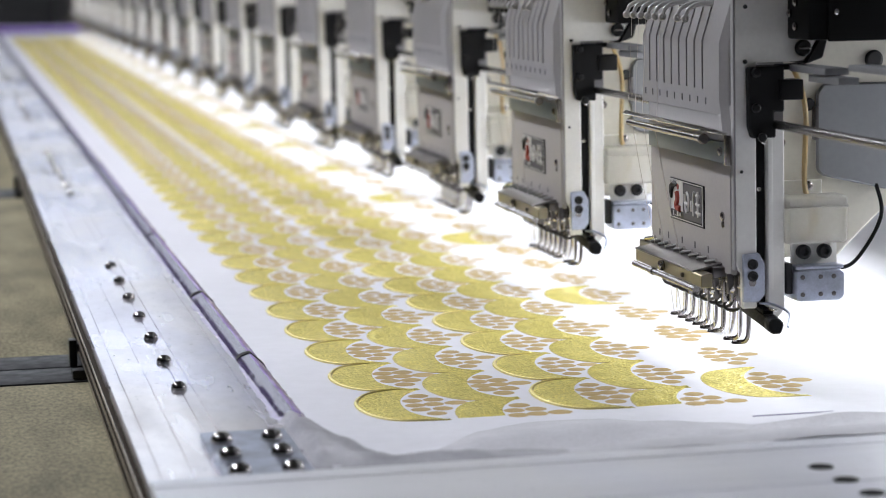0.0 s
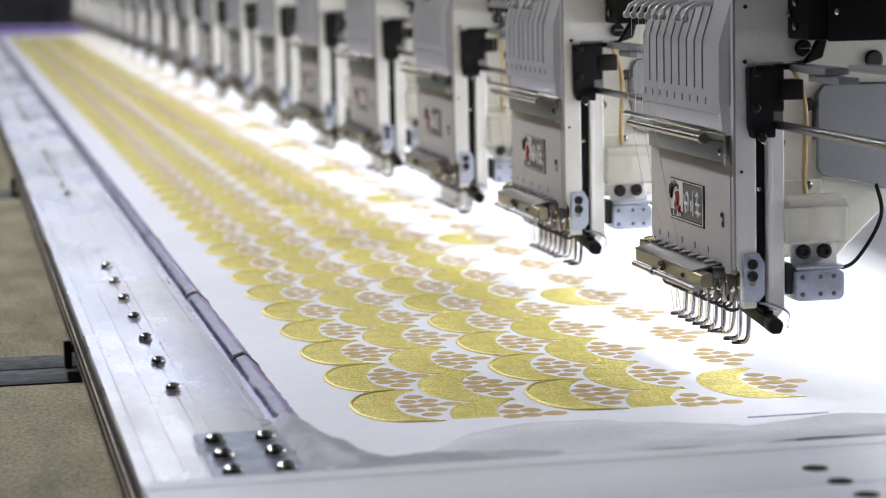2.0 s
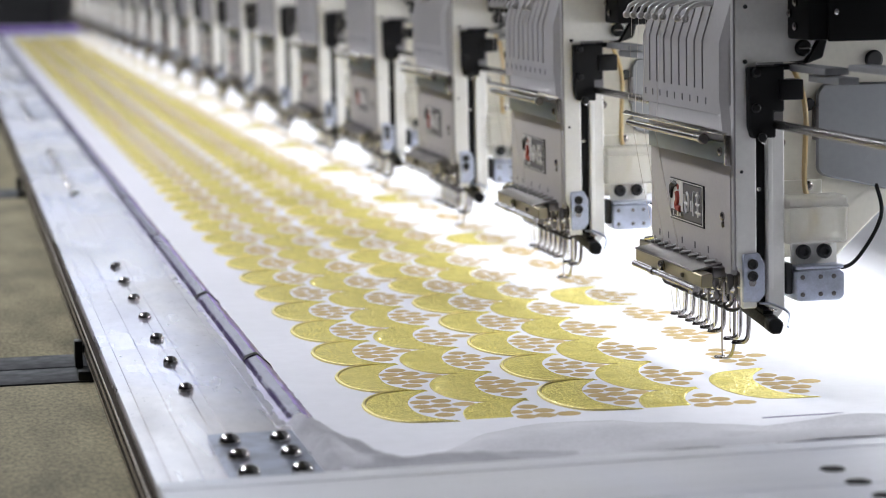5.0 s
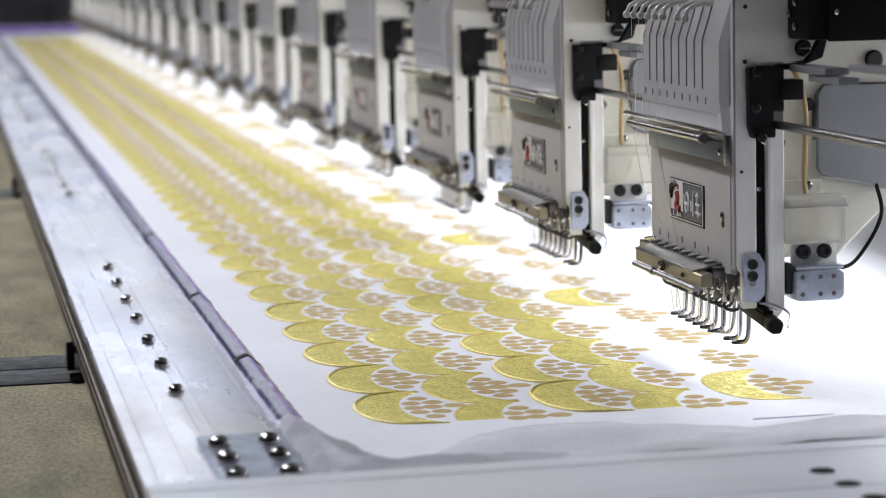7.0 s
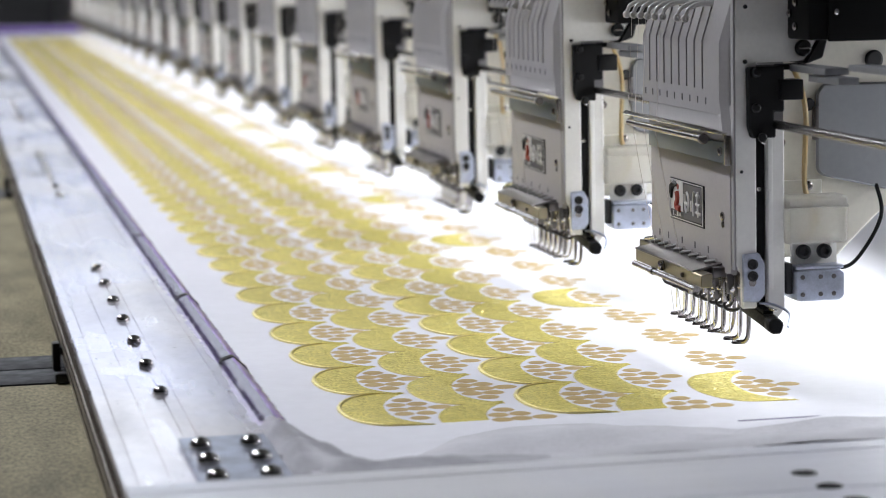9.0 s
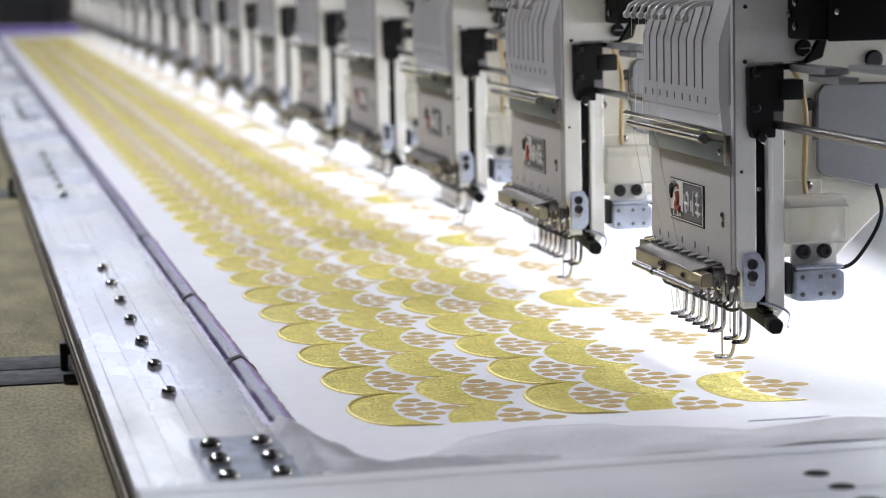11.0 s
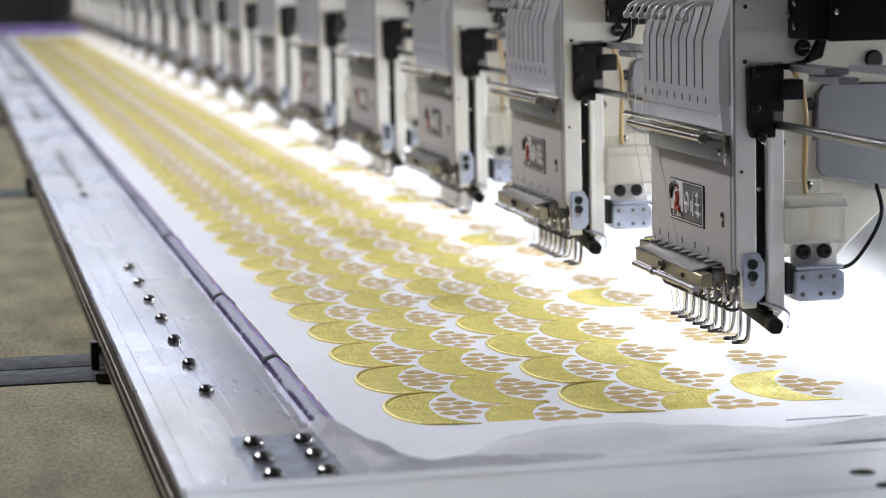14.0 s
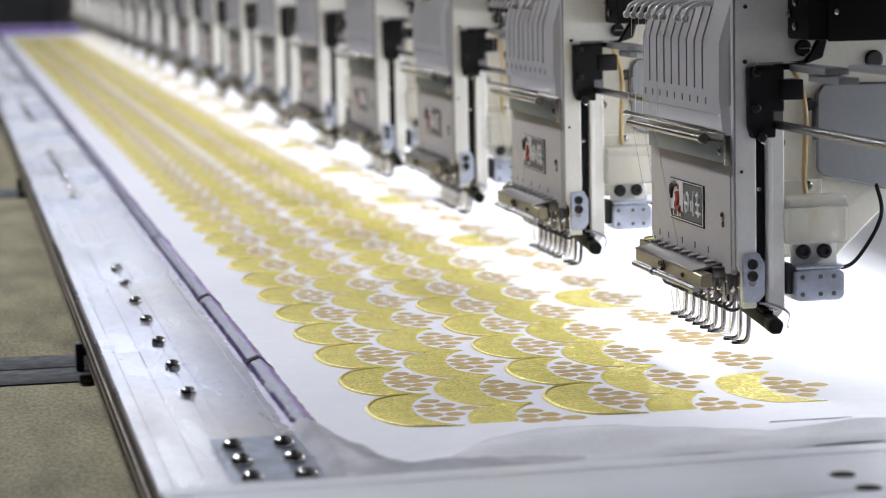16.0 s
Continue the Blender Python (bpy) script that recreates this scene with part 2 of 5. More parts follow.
def prism(outline, low, high, axis="y", bevel=0.0005, bm=None, mat=0):
    """Outline in the plane across the axis: (x, z) for y, (x, y) for z, (y, z) for x."""
    own = bmesh.new()
    place = {"y": lambda a, b, c: (a, c, b), "z": lambda a, b, c: (a, b, c), "x": lambda a, b, c: (c, a, b)}[axis]
    ends = [[own.verts.new(place(a, b, c)) for a, b in outline] for c in (low, high)]
    own.faces.new(ends[0])
    own.faces.new(ends[1])
    n = len(outline)
    for i in range(n):
        own.faces.new((ends[0][i], ends[0][(i + 1) % n], ends[1][(i + 1) % n], ends[1][i]))
    bmesh.ops.recalc_face_normals(own, faces=own.faces)
    if bevel:
        bmesh.ops.bevel(own, geom=list(own.edges), offset=bevel, segments=1, affect="EDGES")
    return add(bm, own, mat)


def tube(path, r, sides=10, bm=None, mat=0, closed=True):
    own = bmesh.new()
    pts = [Vector(p) for p in path]
    rings = []
    side = None
    for i, p in enumerate(pts):
        d = (pts[min(i + 1, len(pts) - 1)] - pts[max(i - 1, 0)]).normalized()
        if side is None:
            side = d.orthogonal().normalized()
        side = (side - d * side.dot(d)).normalized()
        up = d.cross(side)
        rr = r[i] if isinstance(r, (list, tuple)) else r
        rings.append([own.verts.new(p + rr * (math.cos(a) * side + math.sin(a) * up)) for a in (2 * math.pi * k / sides for k in range(sides))])
    for a, b in zip(rings, rings[1:]):
        for k in range(sides):
            own.faces.new((a[k], a[(k + 1) % sides], b[(k + 1) % sides], b[k]))
    if closed:
        own.faces.new(rings[0])
        own.faces.new(rings[-1])
    return add(bm, own, mat)


def curve_points(pts, n=6):
    """A smooth line through the points."""
    p = [Vector(q) for q in pts]
    p = [2 * p[0] - p[1]] + p + [2 * p[-1] - p[-2]]
    out = []
    for i in range(1, len(p) - 2):
        for k in range(n):
            t = k / n
            out.append(0.5 * (2 * p[i] + (p[i + 1] - p[i - 1]) * t + (2 * p[i - 1] - 5 * p[i] + 4 * p[i + 1] - p[i + 2]) * t * t
                              + (3 * p[i] - p[i - 1] - 3 * p[i + 1] + p[i + 2]) * t ** 3))
    out.append(p[-2])
    return out


def turned(profile, centre, axis="z", sides=20, bm=None, mat=0):
    """A turned body: (radius, height) pairs along the axis from the centre."""
    own = bmesh.new()
    c = Vector(centre)
    e = {"x": (Vector((0, 1, 0)), Vector((0, 0, 1)), Vector((1, 0, 0))), "y": (Vector((0, 0, 1)), Vector((1, 0, 0)), Vector((0, 1, 0))),
         "z": (Vector((1, 0, 0)), Vector((0, 1, 0)), Vector((0, 0, 1)))}[axis]
    rings = [[own.verts.new(c + h * e[2] + max(r, 1e-6) * (math.cos(a) * e[0] + math.sin(a) * e[1])) for a in (2 * math.pi * k / sides for k in range(sides))] for r, h in profile]
    for a, b in zip(rings, rings[1:]):
        for k in range(sides):
            own.faces.new((a[k], a[(k + 1) % sides], b[(k + 1) % sides], b[k]))
    own.faces.new(rings[0])
    own.faces.new(rings[-1])
    return add(bm, own, mat)


# ---- the room ----
def slab(name, x0, x1, y0, y1, z0, z1, mat, label, category):
    ob = part(name, box(x0, x1, y0, y1, z0, z1, 0), mat, None, "", None)
    return tagged(ob, label, category, kind="structure")


slab("floor", -5, 5, -5, 11, -0.2, 0, FLOOR, "grey concrete workshop floor under the machine", "floor")
slab("ceiling", -5, 5, -5, 11, 4.2, 4.4, CEIL, "workshop ceiling with tube lamps, darkened to cut bounced light", "ceiling")
def window_wall():
    """The far wall, with a high window added out of view for the rails to reflect."""
    wall = bmesh.new()
    for x0, x1, z0, z1 in ((-5, 5, 0, 2.6), (-5, 5, 4.1, 4.2), (-5, -2.0, 2.6, 4.1), (2.8, 5, 2.6, 4.1)):
        box(x0, x1, 11, 11.2, z0, z1, 0, wall)
    tagged(part("wall_north", wall, WALL, None, "", None), "grey painted workshop wall with an added high window", "wall", kind="structure")
    win = thing("added_window", "unseen high window band added for the rails to reflect", "window", kind="structure")
    for x in (-2.0, -0.4, 1.2, 2.76):
        part("window_frame", box(x, x + 0.04, 11.05, 11.11, 2.6, 4.1, 0.004), WHITE, win)
    for x0, x1 in ((-1.958, -0.402), (-0.358, 1.198), (1.242, 2.758)):
        part("pane", box(x0, x1, 11.075, 11.081, 2.6, 4.1, 0), GLOW_PANE, win, "bright pane")


window_wall()
slab("wall_south", -5, 5, -5.2, -5, 0, 4.2, WALL_DIM, "workshop wall behind the camera, darkened for the dim hall", "wall")
slab("wall_west", -5.2, -5, -5, 11, 0, 4.2, WALL_DIM, "workshop side wall, darkened for the dim hall", "wall")
slab("wall_east", 5, 5.2, -5, 11, 0, 4.2, WALL_DIM, "workshop side wall, darkened for the dim hall", "wall")


def tube_lamp(x, y):
    lamp = thing("tube_lamp", "white fluorescent tube lamp hung from the ceiling", "ceiling lamp", "tube lamps", at=(x, y, 2.955))
    part("housing", box(-0.15, 0.15, -1.25, 1.25, 0.0, 0.045, 0.004), WHITE, lamp)
    for dy in (-1.0, 1.0):
        part("hanger", tube([(0, dy, 0.044), (0, dy, 1.245)], 0.006, 8), WHITE, lamp)
    for dx in (-0.07, 0.07):
        part("tube", tube([(dx, -1.2, -0.016), (dx, 1.2, -0.016)], 0.013, 12), GLOW, lamp, "glowing white tube")


for ly, _, _ in LAMP_ROWS:
    tube_lamp(-1.7, ly)
    tube_lamp(2.2, ly)

# ---- the machine's table and beam, and the added strip lamp ----
TABLE = 0.788
CLOTH_Z = 0.800
RAIL_TOP = 0.814
PITCH = 0.33
HEADS = 19
SLOTS = (0.189, 1.272, 2.355, 3.438, 4.521, 5.604)


def machine_table():
    table = thing("machine_table", "olive speckled laminate table top of the embroidery machine", "table", at=(0, 0, 0))
    slots = SLOTS
    edges = [-1.6] + [v for s in slots for v in (s - 0.049, s + 0.047)] + [7.4]
    for a, b in zip(edges[::2], edges[1::2]):
        part("table_panel", box(-0.62, 0.62, a + 0.0005, b - 0.0005, TABLE - 0.03, TABLE, 0.0008), LAMINATE, table)
    for s in slots:
        part("slot_strip", box(-0.62, 0.62, s - 0.048, s - 0.001, TABLE - 0.012, TABLE + 0.0006, 0.0005), BLACK_STRIP, table, "black metal slot strip")
        part("slot_strip", box(-0.62, 0.62, s + 0.002, s + 0.046, TABLE - 0.012, TABLE + 0.0006, 0.0005), BLACK_STRIP, table, "black metal slot strip")
    # Strip added at the table's edge for an orange reflection on the rail.
    part("reflection_strip", box(-0.634, -0.6205, -1.6, 7.4, TABLE - 0.03, TABLE + 0.001, 0.001), ORANGE_STRIP, table, "orange-brown strip added for a reflection on the rail")
    for x in (-0.5, 0.5):
        for y in (-1.4, 1.5, 4.4, 7.2):
            part("leg", box(x - 0.04, x + 0.04, y - 0.04, y + 0.04, 0, TABLE - 0.0305, 0.003), ARM_GREY, table)
    return table


machine_table()


def machine_beam():
    beam = thing("machine_beam", "unseen grey beam over the heads, overhanging to shade them", "machine beam", at=(0, 0, 0))
    # Unseen carrier of the heads; the front overhang is added to shade their tops.
    part("shading_girder", box(-0.055, 0.34, -0.238, 6.7, 1.05, 1.30, 0.006), BEAM, beam)
    for y in (-0.35, 6.86):
        part("upright", box(0.10, 0.32, y - 0.10, y + 0.12, 0.0, 1.30, 0.006), BEAM, beam)
    return beam


machine_beam()


def added_strip_lamp():
    lamp = thing("added_strip_lamp", "long strip lamp added in place of the heads' small lamps", "lamp", at=(0, 0, 0))
    # Housing of the added strip, which does the work of the heads' own lamps.
    part("housing", prism([(0.2064, 0.9698), (0.2095, 0.9724), (0.2326, 0.9448), (0.2296, 0.9422)], -0.18, 6.2, "y", 0.0005), WHITE, lamp)
    return lamp


added_strip_lamp()


def far_cabinet():
    cab = thing("control_cabinet", "dark control cabinet standing past the machine's end", "cabinet", at=(-0.10, 8.0, 0))
    part("body", box(-0.10, 0.11, -0.2, 0.2, 0, 1.30, 0.01), DARK_CLOTH, cab)
    part("door", box(-0.09, 0.10, -0.212, -0.2005, 0.1, 1.25, 0.004), DARK_CLOTH, cab)


far_cabinet()


# ---- the moving frame ----
def bolt_mesh():
    bm = turned([(0.0036, 0), (0.0038, 0.0005), (0.0036, 0.0018), (0.0029, 0.0030), (0.0019, 0.0036), (0.0016, 0.0037), (0.0014, 0.0024), (0.0, 0.0022)], (0, 0, 0), sides=18)
    return to_mesh("bolt", bm, BOLT, 40)


def embroidery_frame():
    fr = thing("border_frame_assembly", "brushed aluminium border frame with button-head bolts", "machine frame", at=(0, 0, 0))
    # the long rail, grooved along its length
    lines = [-0.3215, -0.3150, -0.3020, -0.2889, -0.2827, -0.2590, -0.2490]
    rail = bmesh.new()
    prof = [(-0.3215, TABLE + 0.004), (-0.3215, RAIL_TOP - 0.0008), (-0.3207, RAIL_TOP)]
    for g in lines[1:-1]:
        prof += [(g - 0.0004, RAIL_TOP), (g - 0.00025, RAIL_TOP - 0.0007), (g + 0.00025, RAIL_TOP - 0.0007), (g + 0.0004, RAIL_TOP)]
    prof += [(-0.2498, RAIL_TOP), (-0.2490, RAIL_TOP - 0.0008), (-0.2490, TABLE + 0.004)]
    prism(prof, -0.268, 6.50, "y", 0, rail)
    part("rail", rail, ALU, fr)
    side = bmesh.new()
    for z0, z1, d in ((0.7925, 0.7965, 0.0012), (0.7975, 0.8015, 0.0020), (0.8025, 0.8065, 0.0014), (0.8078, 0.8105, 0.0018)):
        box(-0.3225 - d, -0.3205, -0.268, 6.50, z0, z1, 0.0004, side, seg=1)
    part("side_ribs", side, ALU_DARK, fr, "dark bronze ribbed rail side, dark reflections put into its colour")
    # Thin metal lines added for the bright streaks along the side.
    for z in (0.7965, 0.8030, 0.8095):
        part("side_streak", box(-0.3244, -0.3232, -0.268, 6.50, z - 0.0008, z + 0.0008, 0), STREAK_METAL, fr, "thin line put in for a bright streak")
    # the right-hand rail and the cross rails
    part("rail", box(0.46, 0.53, -0.268, 6.50, TABLE + 0.004, RAIL_TOP, 0.0008), ALU, fr)
    front = bmesh.new()
    prism([(-0.268, TABLE + 0.004), (-0.268, 0.8175), (-0.2695, 0.8190), (-0.2835, 0.8190), (-0.2845, 0.8175), (-0.2855, 0.8190), (-0.3480, 0.8190),
           (-0.3488, 0.8180), (-0.3496, 0.8190), (-0.4030, 0.8190), (-0.4040, 0.818), (-0.4040, TABLE + 0.004)], -0.3215, 0.53, "x", 0, front)
    part("cross_rail", front, ALU_SATIN, fr)
    part("cross_rail", box(-0.3215, 0.53, 6.50, 6.60, TABLE + 0.004, RAIL_TOP, 0.0008), ALU, fr)
    part("far_clip", box(-0.24, 0.45, 6.42, 6.49, CLOTH_Z + 0.001, CLOTH_Z + 0.022, 0.006), PURPLE, fr, "purple film-wrapped clip strip")
    bolt = bolt_mesh()
    for start in (-0.0455, 0.96, 1.99, 3.02, 4.05):
        for k in range(7):
            piece("bolt", bolt, fr, (-0.2892, start + 0.0800 * k, RAIL_TOP))
    # joining plate at the corner
    plate = part("corner_plate", prism([(-0.2925, -0.1705), (-0.2555, -0.1705), (-0.2555, -0.2670), (-0.2925, -0.2670)], RAIL_TOP + 0.0002, RAIL_TOP + 0.003, "z", 0.0008), PLATE, fr, "galvanised joining plate")
    for x in (-0.2855, -0.2645):
        for y in (-0.1950, -0.2265, -0.2590):
            ob = piece("bolt", bolt, plate, (x, y, RAIL_TOP + 0.003))
            ob.scale = (1.22, 1.22, 1.22)
    for k, y in enumerate((-0.318, -0.342, -0.366)):
        part("sunk_screw", turned([(0.0046, -0.001), (0.0050, 0.0002), (0.0044, 0.0005), (0.0020, 0.0002)], (-0.0690 + 0.0010 * k, y - 0.004, 0.8190), "z", 16), MATT, fr, "black countersunk screw")
    # clip strips along the cloth's edge
    y = -0.156
    for k, long in enumerate((0.182, 0.236, 0.33, 0.30, 0.36, 0.31, 0.34, 0.33, 0.35, 0.32, 0.33, 0.34, 0.33, 0.34, 0.33, 0.34, 0.33, 0.34, 0.33, 0.34)):
        if y + long > 6.4:
            break
        clip = part("clip", clip_strip(y + 0.003, y + long - 0.003, k), [PURPLE, PURPLE_SHADE], fr, "glossy purple film-wrapped clip strip")
        part("clip_end", clip_strip(y + long - 0.0045, y + long + 0.0020, -1), [MATT, MATT], clip)
        if y < 0.9:
            part("film_edge", loose_film(y + 0.002, y + long - 0.004, k), FILM, clip, "ragged lavender plastic film")
        y += long
    # brackets that ride in the table's slots
    for s in SLOTS[:4]:
        bracket = part("bracket", box(-0.3300, -0.3255, s - 0.004, s + 0.006, TABLE + 0.001, 0.8045, 0.0010), BLACK, fr, "black slider bracket")
        part("arm", box(-0.3275, -0.3228, s - 0.003, s + 0.007, 0.7975, 0.8020, 0.0008), BLACK, bracket)
        part("foot", box(-0.3305, -0.3225, s - 0.046, s - 0.036, TABLE + 0.001, TABLE + 0.006, 0.001), BLACK, bracket)
    return fr


def clip_strip(y0, y1, seed):
    rnd = random.Random(seed)
    bm = bmesh.new()
    grow = 0.0004 if seed < 0 else 0.0
    n = 2 if seed < 0 else (max(12, int((y1 - y0) / 0.005)) if y0 < 1.2 else 14)
    prof = [(-0.2532, 0.8143), (-0.2526 - grow, 0.8160), (-0.2510 - grow, 0.8172 + grow), (-0.2475, 0.8184 + grow), (-0.2461, 0.8184 + grow), (-0.2400 + grow, 0.8125 + grow), (-0.2345 + grow, 0.8008)]
    rows = []
    for i in range(n + 1):
        t = i / n
        w = [rnd.uniform(-1, 1) if seed >= 0 else 0 for _ in prof]
        slant = (0.020, 0.014, 0.006, 0.0, 0.0, 0.030, 0.062)
        rows.append([bm.verts.new((x + 0.00016 * a, y0 + (y1 - y0) * t + (slant[k] * (1 - t) ** 4 if seed == 0 else 0.0), z + (0.00022 if 0 < k < 6 else 0) * a)) for k, ((x, z), a) in enumerate(zip(prof, w))])
    for a, b in zip(rows, rows[1:]):
        for k in range(len(prof) - 1):
            f = bm.faces.new((a[k], a[k + 1], b[k + 1], b[k]))
            # Shade on the left faces is put in by the darker film colour.
            f.material_index = 1 if k < 3 else 0
    bm.faces.new(rows[0])
    bm.faces.new(rows[-1])
    return bm


def loose_film(y0, y1, seed):
    """Torn edge of the clip's film wrap, lying on the rail."""
    bm = bmesh.new()
    n = max(20, int((y1 - y0) / 0.0022))
    last = None
    for i in range(n + 1):
        y = y0 + (y1 - y0) * i / n
        torn = 0.0030 + 0.0026 * noise.noise(Vector((y * 38, seed, 0.5))) + 0.0022 * noise.noise(Vector((y * 160, seed, 3.5)))
        torn = max(0.0004, torn) * min(1.0, 6 * min(i, n - i) / n + 0.05)
        row = [bm.verts.new((-0.2526 - torn * f, y, RAIL_TOP + h + 0.00015 * noise.noise(Vector((y * 220, f * 3, seed))))) for f, h in ((-0.3, 0.0012), (0.4, 0.0004), (1, -0.0002))]
        if last:
            for k in range(2):
                bm.faces.new((last[k], row[k], row[k + 1], last[k + 1]))
        last = row
    return bm


FRAME = embroidery_frame()


# ---- the cloth and its embroidery ----
def cloth_height(x, y):
    near = max(0.0, min(1.0, (-0.105 - y) / 0.05))
    n = noise.noise(Vector((x * 14, y * 30, 0.3))) * 0.0055 + noise.noise(Vector((x * 40 + y * 25, y * 60, 2.0))) * 0.0011
    lift = max(0.0, min(1.0, (-0.195 - y) / 0.065))
    lift = lift * lift * (3 - 2 * lift)
    return CLOTH_Z + near * (0.0012 + n * (1 - 0.85 * lift)) + lift * 0.0165 + 0.0002 * noise.noise(Vector((x * 11 + y * 6, y * 3.5, 5)))


def cloth_sheet():
    ys = [-0.262 + 0.004 * k for k in range(46)]
    while ys[-1] < 6.44:
        ys.append(ys[-1] + (0.02 if ys[-1] < 0.6 else 0.08))
    xs = [-0.2487 + 0.00886 * k for k in range(81)]
    bm = bmesh.new()
    grid = [[bm.verts.new((x, y, cloth_height(x, y))) for x in xs] for y in ys]
    for a, b in zip(grid, grid[1:]):
        for k in range(len(xs) - 1):
            bm.faces.new((a[k], a[k + 1], b[k + 1], b[k]))
    return bm


def backing_flap():
    """The loose backing sheet along the front rail, with an uneven far edge. Its grey holds the slope's shade."""
    edge = [(-0.1886, -0.1658), (-0.1634, -0.1279), (-0.1332, -0.1098), (-0.0959, -0.1117), (-0.0736, -0.1289), (-0.0416, -0.1559), (-0.001, -0.155), (0.044, -0.1568)] + [(0.45, -0.150)]
    bm = bmesh.new()
    last = None
    n = 120
    for i in range(n + 1):
        x = edge[0][0] + (0.45 - edge[0][0]) * i / n
        for (xa, ya), (xb, yb) in zip(edge, edge[1:]):
            if xa <= x <= xb:
                far = ya + (yb - ya) * (x - xa) / (xb - xa)
        row = []
        for k in range(15):
            u = k / 14
            y = far + (-0.2665 - far) * u
            h = 0.0012 + 0.0055 * math.sin(math.pi * min(1, u * 1.1)) * (0.6 + 0.8 * noise.noise(Vector((x * 9, 1.0, 0.0)))) + 0.0012 * noise.noise(Vector((x * 30, y * 50, 4))) * min(1, u * 4)
            row.append(bm.verts.new((x, y, cloth_height(x, y) + max(0.0004, h * min(1.0, i / 14)))))
        if last:
            for k in range(14):
                bm.faces.new((last[k], row[k], row[k + 1], last[k + 1]))
        last = row
    return bm


def corner_cloth():
    """Crumpled cloth gathered at the frame's corner."""
    bm = bmesh.new()
    nx, ny = 70, 56
    grid = []

    def ease(t):
        t = max(0.0, min(1.0, t))
        return t * t * (3 - 2 * t)

    for j in range(ny + 1):
        row = []
        for i in range(nx + 1):
            u, v = i / nx, j / ny
            far = -0.1470 - 0.037 * u + 0.007 * noise.noise(Vector((u * 5, 0, 3))) + 0.003 * noise.noise(Vector((u * 17, 0, 8)))
            y = far + (-0.2690 - far) * v
            x = -0.2555 + 0.004 * noise.noise(Vector((0, v * 6, 7))) + 0.0015 * noise.noise(Vector((0, v * 21, 2))) + u * (0.085 + 0.03 * v)
            ground = cloth_height(x, y)
            rim = ease(1.15 - u / 0.42) * (0.93 + 0.25 * noise.noise(Vector((y * 40, 1.0, 5))))
            crease = 1 - 2 * abs(noise.noise(Vector((x * 38 + y * 30, y * 44 - x * 12, 1.5))))
            fine = noise.noise(Vector((x * 110 + y * 60, y * 120, 6)))
            fold = 0.0026 * max(0.0, crease) + 0.0010 * fine
            calm = ease((1 - u) * 2.5) * ease(v * 6) * ease((1 - v) * 7)
            z = ground + 0.0006 + max(0.0, 0.8200 - ground) * rim + max(0.0, fold) * calm
            down = ease((1 - v) * 5) * ease(u * 14 + 0.12)
            z = min(ground + 0.0006, 0.8189) * (1 - down) + z * down if u > 0.08 else (0.8150 if y > -0.262 else 0.8170) * (1 - down) + z * down
            row.append(bm.verts.new((x, y, z)))
        grid.append(row)
    for a, b in zip(grid, grid[1:]):
        for k in range(nx):
            bm.faces.new((a[k], a[k + 1], b[k + 1], b[k]))
    return bm


SCALE_P = PITCH / 4
ROW0 = -0.0475
SLANT = 0.036


def crescent_mesh(half=0, corded=False):
    """A fish-scale crescent, its left edge at x = 0. half: 1 keeps the far half alone. corded: a raised cord runs along its outer edge."""
    bm = bmesh.new()
    n = 32
    hx, hy, tip, inner = 0.0245, 0.0424, 0.0398, 0.0232
    rows = []
    for i in range(n + 1):
        s = -1 + 2 * i / n
        if half:
            s = i / n
        s = math.sin(s * math.pi / 2)
        yy = hy * s
        outer = hx * (1 - max(0.0, 1 - abs(s) ** 2.1) ** (1 / 2.1)) + (tip - hx) * abs(s) ** 40
        lean = (s + 0.12) / (1.12 if s > -0.12 else 0.88)
        inside = inner + (tip - inner) * abs(lean) ** 2.6
        inside = max(inside, outer + 0.0006)
        wide = inside - outer
        if corded:
            f = min(1.0, wide / 0.010)
            prof = [(0.0, -0.0002), (0.0005 * f, 0.0007 * f), (0.0012 * f, 0.0011 * f), (0.0019 * f, 0.0008 * f), (0.0024 * f, 0.0002)]
        else:
            f = min(1.0, wide / 0.002)
            prof = [(0.0, -0.0002), (0.0005 * f, 0.0003 * f)]
        start = prof[-1][0]
        lip = min(0.0006, wide * 0.2)
        for k in range(1, 6):
            u = k / 5
            prof.append((start + (wide - lip - start) * u, 0.0003 + 0.0004 * math.sin(math.pi * u)))
        prof.append((wide, -0.0002))
        rows.append([bm.verts.new((outer + at, yy, z)) for at, z in prof])
    last = len(rows[0]) - 1
    for a, b in zip(rows, rows[1:]):
        for k in range(last):
            f = bm.faces.new((a[k], a[k + 1], b[k + 1], b[k]))
            if k == 0 or (corded and k == 3):
                f.material_index = 1
            elif corded and k in (1, 2):
                f.material_index = 2
    for v in rows[0] + rows[-1]:
        v.co.z = -0.0002
    return to_mesh("scale", bm, [GOLD, EDGE, CORD], 25)


